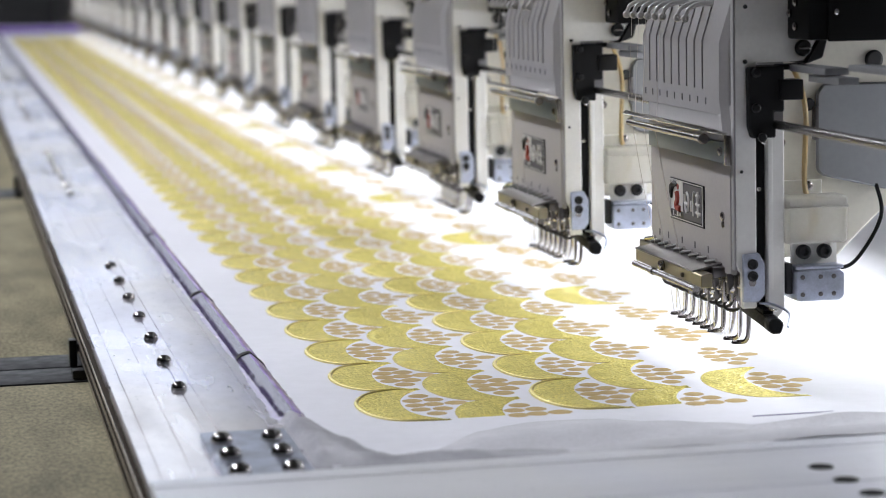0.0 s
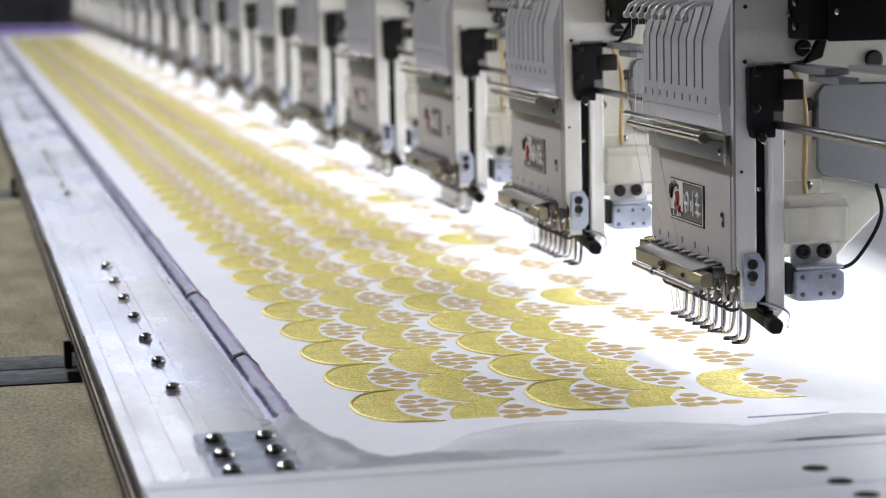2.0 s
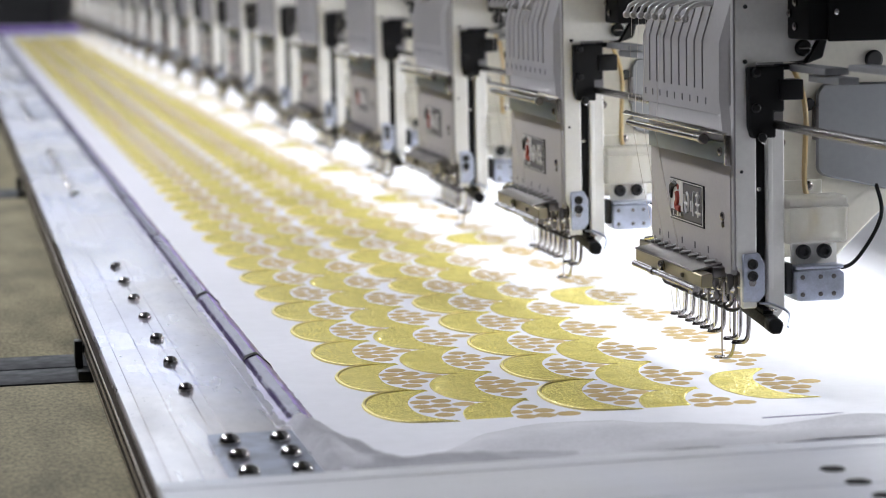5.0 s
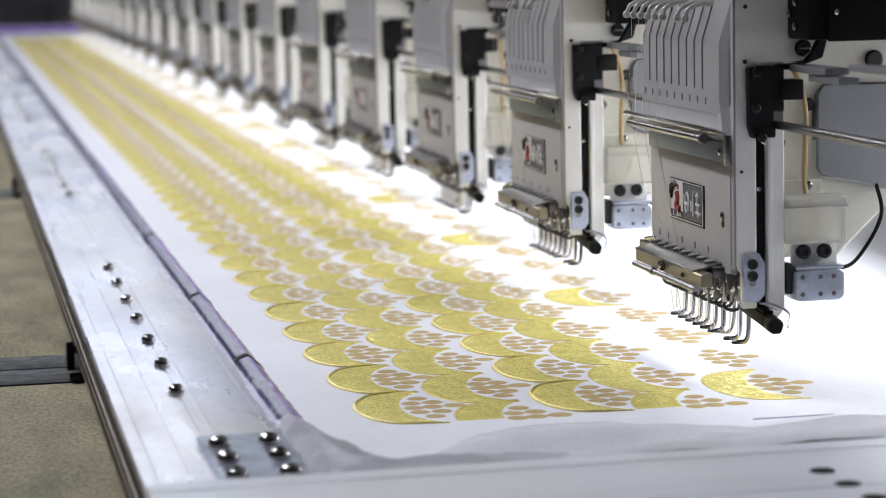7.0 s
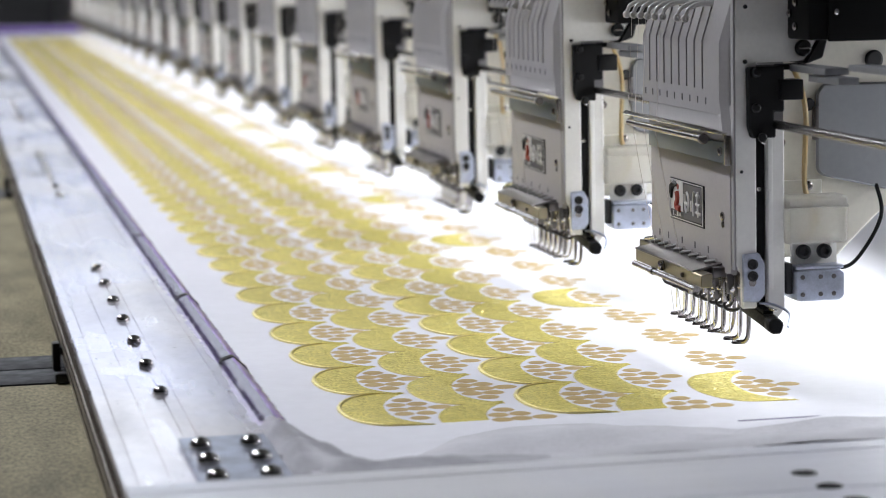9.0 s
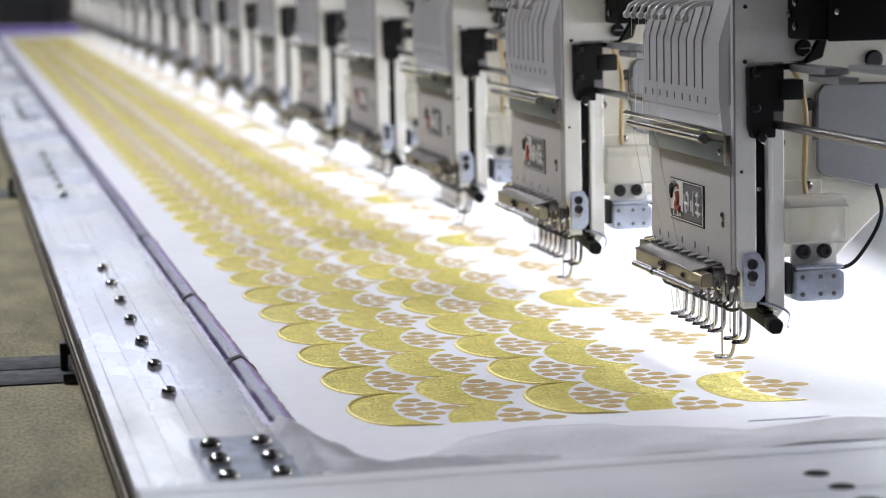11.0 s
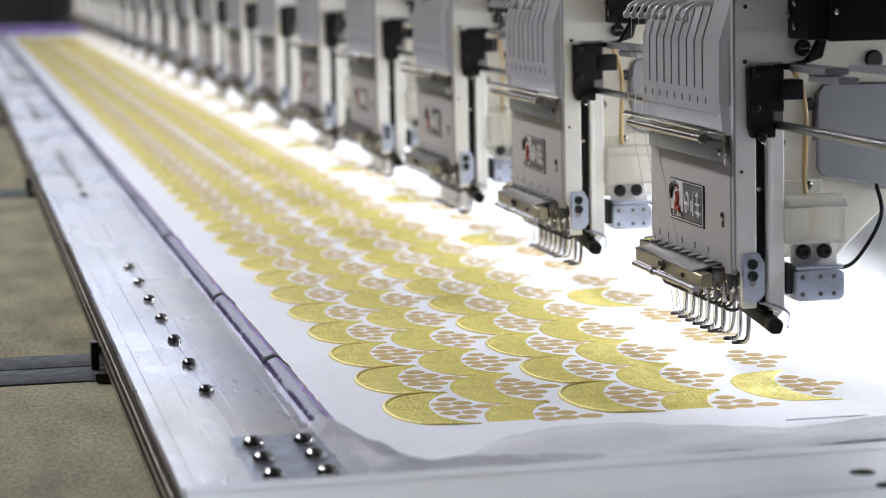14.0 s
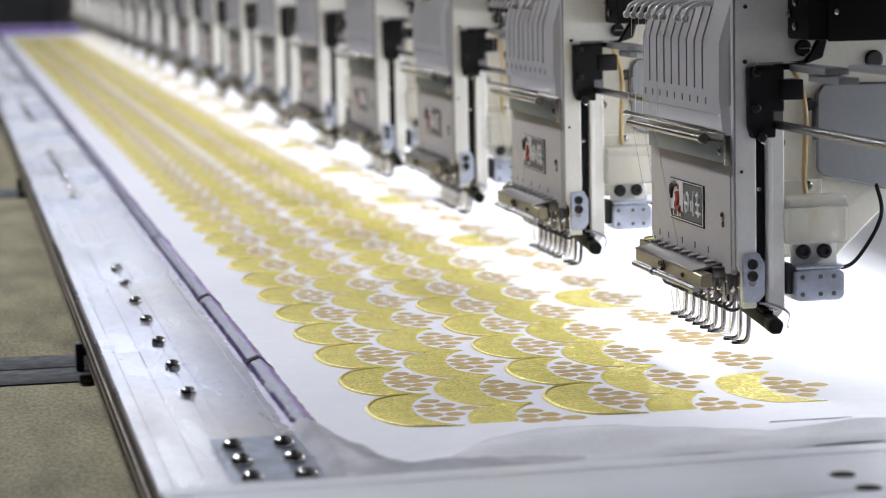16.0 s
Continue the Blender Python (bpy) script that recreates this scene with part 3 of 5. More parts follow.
def petal_mesh(half=0):
    spots = [(0.0352, 0.0238), (0.0352, -0.0238), (0.0405, 0.0122), (0.0405, -0.0122), (0.0298, 0.0117), (0.0298, -0.0117), (0.0384, 0.0004), (0.0290, -0.0004), (0.0496, 0.0010)]
    bm = bmesh.new()
    for px, py in spots:
        if half and py < -0.001:
            continue
        c = bm.verts.new((px, py, 0.00036))
        wide = 0.0064 if px > 0.045 else 0.0056
        a, b = [], []
        for k in range(12):
            an = 2 * math.pi * k / 12
            a.append(bm.verts.new((px + wide * 0.75 * math.cos(an), py + 0.0058 * 0.75 * math.sin(an), 0.00030)))
            b.append(bm.verts.new((px + wide * math.cos(an), py + 0.0058 * math.sin(an), -0.0001)))
        for k in range(12):
            j = (k + 1) % 12
            bm.faces.new((c, a[k], a[j]))
            bm.faces.new((a[k], b[k], b[j], a[j]))
    return to_mesh("petals", bm, TAN, 80)


def embroidered_cloth():
    cloth = thing("embroidered_cloth", "white cloth embroidered with gold foil fish scales", "cloth", at=(0, 0, 0))
    part("cloth", cloth_sheet(), CLOTH, cloth, "plain white stretched cloth", 60)
    scale, corded, petals = crescent_mesh(), crescent_mesh(0, True), petal_mesh()
    half_scale, half_petals = crescent_mesh(1), petal_mesh(1)
    rest_gold, rest_tan = bmesh.new(), bmesh.new()

    def lay(me, rest, name, x, y, near, turn=0.0, high=0.0):
        if near:
            ob = piece(name, me, cloth, (x, y, CLOTH_Z + high))
            ob.rotation_euler = (0, 0, turn)
        else:
            me2 = me.copy()
            me2.transform(Matrix.Translation((x, y, CLOTH_Z)))
            rest.from_mesh(me2)
            bpy.data.meshes.remove(me2)

    rnd = random.Random(4)
    for c, x in enumerate((-0.2043, -0.1618, -0.1150, -0.0735)):
        slip = SLANT * (x + 0.2045)
        for k in range(74):
            y = ROW0 + slip + SCALE_P * (k - 0.5 * (c % 2))
            cut = c % 2 == 1 and k == 0
            near = k < 30
            lay(half_scale if cut else corded if c % 2 == 0 else scale, rest_gold, "scale", x, y, near, rnd.uniform(-0.012, 0.012), 0.00012 * (c % 2))
            lay(half_petals if cut else petals, rest_tan, "petals", x, y + rnd.uniform(-0.0006, 0.0006), near, rnd.uniform(-0.015, 0.015))
    for k in range(74):
        y = ROW0 + SLANT * 0.18 + SCALE_P * k
        if k % 4 == 0:
            lay(scale, rest_gold, "scale", -0.0245, y, k < 30)
        lay(petals, rest_tan, "petals", -0.0245, y, k < 30)
    tagged(part("far_embroidery", rest_gold, [GOLD, EDGE, CORD], cloth, "gold foil scales", 80), kind="stuff")
    tagged(part("far_petal_stitching", rest_tan, TAN, cloth, "tan embroidered petals", 80), kind="stuff")
    part("backing_flap", backing_flap(), BACKING, cloth, "crumpled backing sheet, greyed for the shade on its slope", 60)
    part("gathered_corner", corner_cloth(), GAUZE, cloth, "crumpled grey see-through backing gauze", 60)
    part("chalk_line", box(-0.036, 0.003, -0.1452, -0.1442, CLOTH_Z + 0.004, CLOTH_Z + 0.0044, 0), STITCH_DARK, cloth)
    return cloth


CLOTH_THING = embroidered_cloth()


# ---- the heads ----
NEEDLES = [(6 - i) * 0.0132 for i in range(9)]
FACE, SIDE = -0.017, -0.0720


def foot_wire(y, low, high=0.046):
    """A bent presser-foot wire over the cloth, with its small sole."""
    path = curve_points([(0.0050, y - 0.0045, high), (0.0050, y - 0.0045, low + 0.014), (0.0046, y - 0.0048, low + 0.005), (0.0032, y - 0.0036, low + 0.0014), (0.0008, y - 0.001, low + 0.0008)], 5)
    bm = tube(path, 0.00118, 8)
    turned([(0.0013, 0), (0.0034, 0.0), (0.0032, 0.0006), (0.0030, 0.0012), (0.0012, 0.0012)], (0.0006, y, low), "z", 14, bm)
    return bm


def slotted_cover(head):
    """The upper cover: nine ribs with slots between them, bent back above the kink."""
    cover = part("upper_cover", prism([(FACE + 0.003, 0.142), (FACE + 0.003, 0.172), (FACE + 0.016, 0.216), (0.012, 0.216), (0.012, 0.142)], -0.0535, 0.0790, "y", 0.0008), GREY_DARK, head, "grey plastic cover with nine thread slots")
    cuts = [0.0795] + [y for y in NEEDLES] + [-0.0535]
    for a, b in zip(cuts, cuts[1:]):
        if a - 0.0016 - b < 0.002:
            continue
        bm = prism([(FACE, 0.1480), (FACE, 0.172), (FACE + 0.0135, 0.216), (FACE + 0.0170, 0.216), (FACE + 0.0036, 0.1725), (FACE + 0.0036, 0.1480)], b + 0.0012, a - 0.0012, "y", 0)
        part("rib", bm, GREY, cover)
    part("lower_band", box(FACE, FACE + 0.004, -0.0535, 0.0795, 0.1365, 0.1480, 0), GREY, cover)
    # small windows below the slots
    for y in NEEDLES:
        part("peep_hole", box(FACE - 0.0003, FACE + 0.002, y - 0.0062, y - 0.0046, 0.1405, 0.1440, 0.0003, seg=1), GREY_DARK, cover)
    # slanted flank towards the side plate, following the kink of the front
    flank = bmesh.new()
    levels = []
    for z, f, e in ((0.1242, FACE, -0.0590), (0.1330, FACE, -0.0565), (0.1390, FACE, -0.0550), (0.1430, FACE, -0.0533), (0.172, FACE, -0.0533), (0.216, FACE + 0.0135, -0.0533)):
        levels.append([flank.verts.new(p) for p in ((f, -0.05235, z), (f, e, z), (f + 0.0036, e - 0.0036, z), (0.012, -0.0640, z), (0.012, -0.05235, z))])
    for a, b in zip(levels, levels[1:]):
        for k in range(5):
            flank.faces.new((a[k], a[(k + 1) % 5], b[(k + 1) % 5], b[k]))
    flank.faces.new(levels[0])
    flank.faces.new(levels[-1])
    part("flank", flank, GREY, cover, "", 20)
    return cover


def needle_case(head):
    part("case_body", box(-0.0135, -0.0060, -0.0695, 0.0665, 0.0610, 0.1415, 0.001), GREY, head)
    part("clear_band", box(FACE + 0.0002, -0.0136, -0.0535, 0.0690, 0.1200, 0.1364, 0.0002), GREY, head)
    cover = part("lower_cover", box(FACE, -0.0136, -0.0690, 0.0655, 0.0590, 0.1130, 0.0007), COVER, head, "plain grey front cover with a badge")
    for y in (0.050, 0.034, 0.010, -0.012, -0.034):
        part("peep_hole", box(FACE - 0.0002, FACE + 0.001, y - 0.0008, y + 0.0008, 0.0660, 0.0695, 0.0002, seg=1), GREY_DARK, cover)
    part("screw", turned([(0.0022, 0), (0.0022, -0.0008), (0.0012, -0.0014)], (FACE, -0.0580, 0.0870), "x", 12), STEEL, cover)
    part("screw", turned([(0.0016, 0), (0.0016, -0.0006), (0.0010, -0.0010)], (FACE, -0.0580, 0.0830), "x", 12), DARK_STEEL, cover)
    # the badge: plain shapes in its colours
    badge = part("badge", box(FACE - 0.0004, FACE, -0.0290, 0.0292, 0.0775, 0.0992, 0.0003), BLACK, head, "black badge with red and white shapes")
    rim = bmesh.new()
    x0, x1 = FACE - 0.0007, FACE - 0.0004
    for a, b, c, d in ((-0.0270, 0.0290, 0.0982, 0.0986), (-0.0270, 0.0290, 0.0784, 0.0788), (-0.0270, -0.0260, 0.0788, 0.0982), (0.0280, 0.0290, 0.0788, 0.0982)):
        box(x0, x1, a, b, c, d, 0, rim)
    part("badge_rim", rim, PRINT, badge)
    part("badge_field", box(FACE - 0.0006, FACE - 0.0004, 0.0068, 0.0272, 0.0828, 0.0980, 0), PRINT, badge, "white field")
    part("badge_field", box(FACE - 0.0006, FACE - 0.0004, -0.0252, 0.0052, 0.0796, 0.0976, 0), GREY_DARK, badge, "dark grey field")
    black = tube(curve_points([(x0, 0.0255, 0.0885), (x0, 0.0245, 0.0935), (x0, 0.0210, 0.0962), (x0, 0.0165, 0.0958)], 4), [0.0009 + 0.0011 * math.sin(math.pi * k / 12) for k in range(13)], 6)
    part("black_mark", black, BLACK, badge)
    red = tube(curve_points([(x0, 0.0150, 0.0925), (x0, 0.0138, 0.0890), (x0, 0.0160, 0.0862), (x0, 0.0150, 0.0842), (x0, 0.0105, 0.0838)], 4), 0.0017, 6)
    turned([(0.0015, 0), (0.0015, 0.0005)], (x0 - 0.0002, 0.0148, 0.0952), "x", 12, red)
    part("red_mark", red, RED, badge)
    for a, b, c, d in ((0.0235, 0.0220, 0.0797, 0.0822), (0.0205, 0.0175, 0.0797, 0.0801), (0.0165, 0.0150, 0.0797, 0.0820), (0.0135, 0.0100, 0.0800, 0.0818)):
        part("white_mark", box(x0, x1, b, a, c, d, 0), PRINT, badge)
    strokes = (((0.0025, 0.0925), (0.0015, 0.0860), (-0.0010, 0.0830)), ((-0.0010, 0.0935), (-0.0040, 0.0905), (-0.0030, 0.0840)), ((0.0020, 0.0880), (-0.0035, 0.0872)),
               ((-0.0085, 0.0900), (-0.0095, 0.0845)), ((-0.0135, 0.0950), (-0.0120, 0.0905), (-0.0130, 0.0825)), ((-0.0170, 0.0935), (-0.0220, 0.0930)),
               ((-0.0165, 0.0890), (-0.0230, 0.0886)), ((-0.0170, 0.0848), (-0.0235, 0.0842)), ((-0.0200, 0.0955), (-0.0198, 0.0890), (-0.0205, 0.0825)))
    for line in strokes:
        part("white_mark", tube(curve_points([(x0 + 0.0001, y, z) for y, z in line], 3), 0.0009, 6), PRINT, badge)


def thread_bar(head):
    strip = part("thread_strip", box(FACE - 0.0012, FACE, -0.0660, 0.0655, 0.1132, 0.1235, 0.0005), BLUE_STEEL, head, "blue-grey steel strip")
    part("strip_end", box(FACE - 0.0022, FACE + 0.003, -0.0705, -0.0662, 0.1128, 0.1275, 0.0005), STEEL, strip)
    part("screw", turned([(0.0022, 0), (0.0022, -0.001), (0.001, -0.0016)], (FACE - 0.0012, -0.0590, 0.1190), "x", 12), STEEL, strip)
    bar = part("thread_rail", prism([(-0.0330, 0.1305), (-0.0310, 0.1325), (-0.0180, 0.1290), (-0.0180, 0.1270)], -0.0690, 0.0660, "y", 0.0004), CHROME, head, "polished thread guide rail")
    part("guide_rod", tube([(-0.0300, -0.0660, 0.1262), (-0.0300, 0.0620, 0.1262)], 0.0019, 12), STEEL, bar)
    part("knob", turned([(0.0020, 0), (0.0026, 0.0006), (0.0026, 0.0030), (0.0020, 0.0038)], (-0.0300, -0.0690, 0.1262), "y", 14), DARK_STEEL, bar)


def take_up_levers(head):
    for ya, yb, z in ((0.052, 0.040, 0.061), (0.030, 0.022, 0.061), (0.010, -0.004, 0.062)):
        part("thread", tube(curve_points([(-0.0312, ya, 0.1260), (-0.0275, (ya + yb) / 2, 0.0950), (-0.0225, yb, z)], 4), 0.00016, 4), THREAD, head)
    for i in (1, 2, 3, 5):
        y = NEEDLES[i]
        part("thread", tube([(FACE - 0.0095, y, 0.1850), (-0.0300, y - 0.002, 0.1285)], 0.00013, 4), THREAD, head)
    for i, y in enumerate(NEEDLES):
        if i == 6:
            continue
        path = curve_points([(FACE + 0.012, y, 0.1895), (FACE + 0.003, y, 0.1904), (FACE - 0.002, y, 0.1900), (FACE - 0.0066, y, 0.1880), (FACE - 0.0084, y, 0.1850)], 5)
        bm = tube(path, [0.0016 - 0.0006 * k / (len(path) - 1) for k in range(len(path))], 8)
        turned([(0.0008, -0.0004), (0.0010, -0.0012), (0.0018, -0.0012), (0.0021, -0.0006), (0.0021, 0.0006), (0.0010, 0.0010)], (FACE - 0.0087, y, 0.1832), "y", 14, bm)
        part("take_up_lever", bm, LEVER, head, "pale grey thread take-up lever")


def needle_rail(head):
    rail = part("needle_rail", prism([(-0.0320, 0.0535), (-0.0320, 0.0598), (-0.0262, 0.0605), (-0.0262, 0.0535)], -0.0690, 0.0450, "y", 0.0004), BRASS, head, "dull brass needle-clamp rail")
    part("rail_lip", prism([(-0.0324, 0.0597), (-0.0324, 0.0606), (-0.0150, 0.0640), (-0.0150, 0.0630)], -0.0560, 0.0455, "y", 0.0002), DARK_STEEL, rail)
    part("front_rod", tube([(-0.0330, -0.0630, 0.0522), (-0.0330, 0.0445, 0.0522)], 0.0016, 10), STEEL, rail)
    part("rod_collar", tube([(-0.0330, 0.0080, 0.0522), (-0.0330, 0.0130, 0.0522)], 0.0021, 10), STEEL, rail)
    part("rail_screw", turned([(0.0024, 0), (0.0028, -0.0010), (0.0024, -0.0026), (0.0012, -0.0030)], (-0.0320, -0.0060, 0.0572), "x", 12), STEEL, rail)
    part("rail_screw", turned([(0.0012, 0), (0.0012, -0.0012), (0.0006, -0.0016)], (-0.0320, -0.0400, 0.0565), "x", 10), DARK_STEEL, rail)
    for y in NEEDLES:
        part("needle_clamp", tube([(-0.0225, y - 0.020, 0.0632), (-0.0185, y - 0.025, 0.0644)], 0.0012, 8), CHROME, rail)
    # the dark mechanism under the case
    for i, y in enumerate(NEEDLES):
        bm = tube([(0.001, y, 0.0610), (0.001, y, 0.0400)], 0.0024, 10)
        turned([(0.0024, 0), (0.0036, 0.0005), (0.0036, 0.0060), (0.0024, 0.0065)], (0.001, y, 0.0420), "z", 10, bm)
        box(-0.0050, 0.0015, y - 0.0024, y + 0.0024, 0.0445, 0.0490, 0.0006, bm, seg=1)
        part("needle_clamp", bm, DARK_STEEL if i % 2 else STEEL, head)
        if i != 6:
            part("presser_foot", foot_wire(y, 0.0182), STEEL, head)
            part("needle", tube([(0.001, y, 0.041), (0.001, y, 0.0230), (0.001, y, 0.0205)], [0.0006, 0.0005, 0.0001], 6), CHROME, head)
        if i < 6:
            part("thread", tube([(-0.0030, y, 0.0375), (-0.0006, y, 0.0195)], 0.00022, 4), THREAD, head)
        hook = curve_points([(0.0010, y + 0.002, 0.0430), (-0.0025, y + 0.004, 0.0405), (-0.0055, y + 0.003, 0.0378), (-0.0050, y - 0.002, 0.0360), (-0.0010, y - 0.004, 0.0362), (0.0025, y - 0.002, 0.0385)], 4)
        part("thread_hook", tube(hook, 0.0009, 6), DARK_STEEL, head)
    rnd = random.Random(11)
    mech = part("mechanism", box(-0.0230, 0.0040, -0.0600, 0.0700, 0.0570, 0.0622, 0.0010), DARK_STEEL, head, "dark steel needle mechanism")
    for k in range(16):
        y = -0.068 + 0.0036 * k
        x = rnd.uniform(-0.024, -0.012)
        part("linkage", box(x, x + rnd.uniform(0.0015, 0.0040), y - 0.0010, y + 0.0010, 0.0425 + rnd.uniform(0, 0.008), 0.0600, 0.0006), rnd.choice([STEEL, DARK_STEEL, DARK_STEEL]), mech)
        part("pin", turned([(0.0012, 0), (0.0014, -0.0012), (0.0008, -0.0018)], (x + 0.002, y - 0.0014, 0.052 + rnd.uniform(-0.003, 0.004)), "y", 10), CHROME, mech)


def moving_needle(head):
    bm = tube([(0.001, 0, 0.0600), (0.001, 0, 0.0350)], 0.0022, 10)
    tube([(0.001, 0, 0.0352), (0.001, 0, 0.0300)], 0.0016, 8, bm)
    tube([(0.001, 0, 0.0302), (0.001, 0, 0.0040), (0.001, 0, 0.0005)], [0.00062, 0.0005, 0.0001], 8, bm)
    bar = part("needle_bar", bm, STEEL, head, "thin steel needle on its bar")
    path = curve_points([(0.0035, -0.0125, 0.0580), (0.0035, -0.0125, 0.0180), (0.0032, -0.0120, 0.0080), (0.0020, -0.0085, 0.0022), (0.0, -0.0020, 0.0010)], 5)
    foot = tube(path, 0.00095, 8)
    turned([(0.0012, 0), (0.0030, 0.0), (0.0032, 0.0006), (0.0030, 0.0012), (0.0012, 0.0012)], (-0.0002, 0.0, 0.0004), "z", 14, foot)
    part("presser_foot", foot, STEEL, bar)
    return bar


def side_frame(head):
    plate = part("side_plate", prism([(-0.0125, 0.0430), (-0.0125, 0.0600), (-0.0160, 0.0640), (-0.0160, 0.2160), (0.0270, 0.2160), (0.0270, 0.1750), (0.0195, 0.1625), (-0.0052, 0.1625), (-0.0052, 0.0430)], SIDE - 0.002, SIDE + 0.0025, "y", 0.0007), WHITE, head, "white painted side plate")
    part("edge_line", box(-0.0166, -0.0150, SIDE - 0.0017, SIDE + 0.0024, 0.0620, 0.2160, 0.0003), GREY, plate)
    for x, z, r in ((-0.0105, 0.1895, 0.0011), (-0.0108, 0.1632, 0.0011), (-0.0128, 0.1100, 0.0008)):
        part("plug", turned([(r, 0), (r, -0.0004), (r * 0.5, -0.0006)], (x, SIDE - 0.002, z), "y", 10), RUBBER, plate)
    screw = part("screw", turned([(0.0041, 0), (0.0041, -0.0014), (0.0032, -0.0022), (0.0005, -0.0018)], (0.0185, SIDE - 0.002, 0.1690), "y", 20), BLACK, plate, "black slotted screw")
    part("screw_slot", box(0.0158, 0.0212, SIDE - 0.0046, SIDE - 0.0036, 0.1684, 0.1696, 0.0001), STEEL, screw)
    part("dark_edge", prism([(0.0195, 0.1610), (0.0285, 0.1640), (0.0310, 0.1730), (0.0310, 0.2160), (0.0275, 0.2160), (0.0275, 0.1745), (0.0200, 0.1622)], SIDE - 0.003, SIDE + 0.020, "y", 0.0006), BLACK, head, "black plastic edge guard")
    # the guide slot and the post beside it
    part("guide_slot", box(-0.0052, 0.0004, SIDE + 0.002, SIDE + 0.014, 0.0440, 0.1270, 0.0004), MATT, head, "black vertical guide")
    part("slot_screw", turned([(0.0009, 0), (0.0011, -0.001), (0.0006, -0.0014)], (-0.0030, SIDE + 0.002, 0.1010), "y", 10), CHROME, head)
    part("post", prism([(0.0004, 0.0400), (0.0004, 0.1310), (0.0040, 0.1310), (0.0095, 0.1310), (0.0095, 0.0420), (0.0060, 0.0375), (0.0015, 0.0375)], SIDE - 0.001, SIDE + 0.022, "y", 0.0008), WHITE, head, "white painted post")
    part("post_edge", box(0.0006, 0.0032, SIDE - 0.0022, SIDE - 0.0011, 0.0520, 0.1262, 0.0004), WHITE, head)
    # slotted steel plate with two screws
    tab = part("slotted_tab", prism([(-0.0130, 0.0465), (-0.0130, 0.0700), (-0.0050, 0.0706), (-0.0018, 0.0650), (-0.0018, 0.0500), (-0.0050, 0.0462)], SIDE - 0.0042, SIDE - 0.0022, "y", 0.0005), PLATE, head, "galvanised tab with two black screws")
    for z in (0.0650, 0.0592):
        part("screw", turned([(0.0026, 0), (0.0026, -0.0010), (0.0016, -0.0012), (0.0012, -0.0004)], (-0.0082, SIDE - 0.0042, z), "y", 16), RUBBER, tab)
    part("tab_slot", turned([(0.0019, 0), (0.0019, -0.0002)], (-0.0083, SIDE - 0.0042, 0.0560), "y", 12), STEEL, tab)
    # black clamp block with the two rods that run through the heads
    clamp = part("clamp_block", prism([(-0.0101, 0.1314), (-0.0105, 0.1605), (-0.0003, 0.1607), (0.0078, 0.1607), (0.0078, 0.1388), (0.0026, 0.1388), (0.0026, 0.1327), (0.0035, 0.1317), (0.0035, 0.1263), (-0.0084, 0.1263)], SIDE - 0.006, SIDE + 0.012, "y", 0.0007), MATT, head, "black cast clamp block")
    part("clamp_arm", box(0.0078, 0.0203, SIDE - 0.004, SIDE + 0.010, 0.1587, 0.1612, 0.0006), MATT, clamp)
    part("clamp_jaw", box(0.0051, 0.0170, SIDE - 0.0075, SIDE + 0.004, 0.1443, 0.1542, 0.0008), BLACK, clamp)
    for x, z in ((-0.0070, 0.1580), (-0.0070, 0.1410), (-0.0040, 0.1268)):
        part("knob", turned([(0.0018, 0), (0.0022, -0.0008), (0.0022, -0.0026), (0.0014, -0.0032)], (x, SIDE - 0.006, z), "y", 12), BLACK, clamp)
    part("bright_pin", turned([(0.0008, 0), (0.0008, -0.0008), (0.0004, -0.0010)], (-0.0032, SIDE - 0.0065, 0.1242), "y", 10), CHROME, clamp)
    part("rod", tube([(0.0040, SIDE - 0.004, 0.1325), (0.0040, SIDE - 0.268, 0.1325)], 0.0022, 12), STEEL, head, "plain steel rod to the next head")
    bar = part("flat_bar", box(0.0110, 0.0230, SIDE - 0.052, SIDE - 0.004, 0.1580, 0.1612, 0.0005), BAR, head, "flat aluminium bar beside the clamp")
    part("joint_plate", box(0.0125, 0.0225, SIDE - 0.066, SIDE - 0.026, 0.1540, 0.1574, 0.0005), BAR, bar)
    part("flat_bar", box(0.0125, 0.0245, SIDE - 0.264, SIDE - 0.078, 0.1612, 0.1640, 0.0005), BAR, head, "flat aluminium bar to the next head")


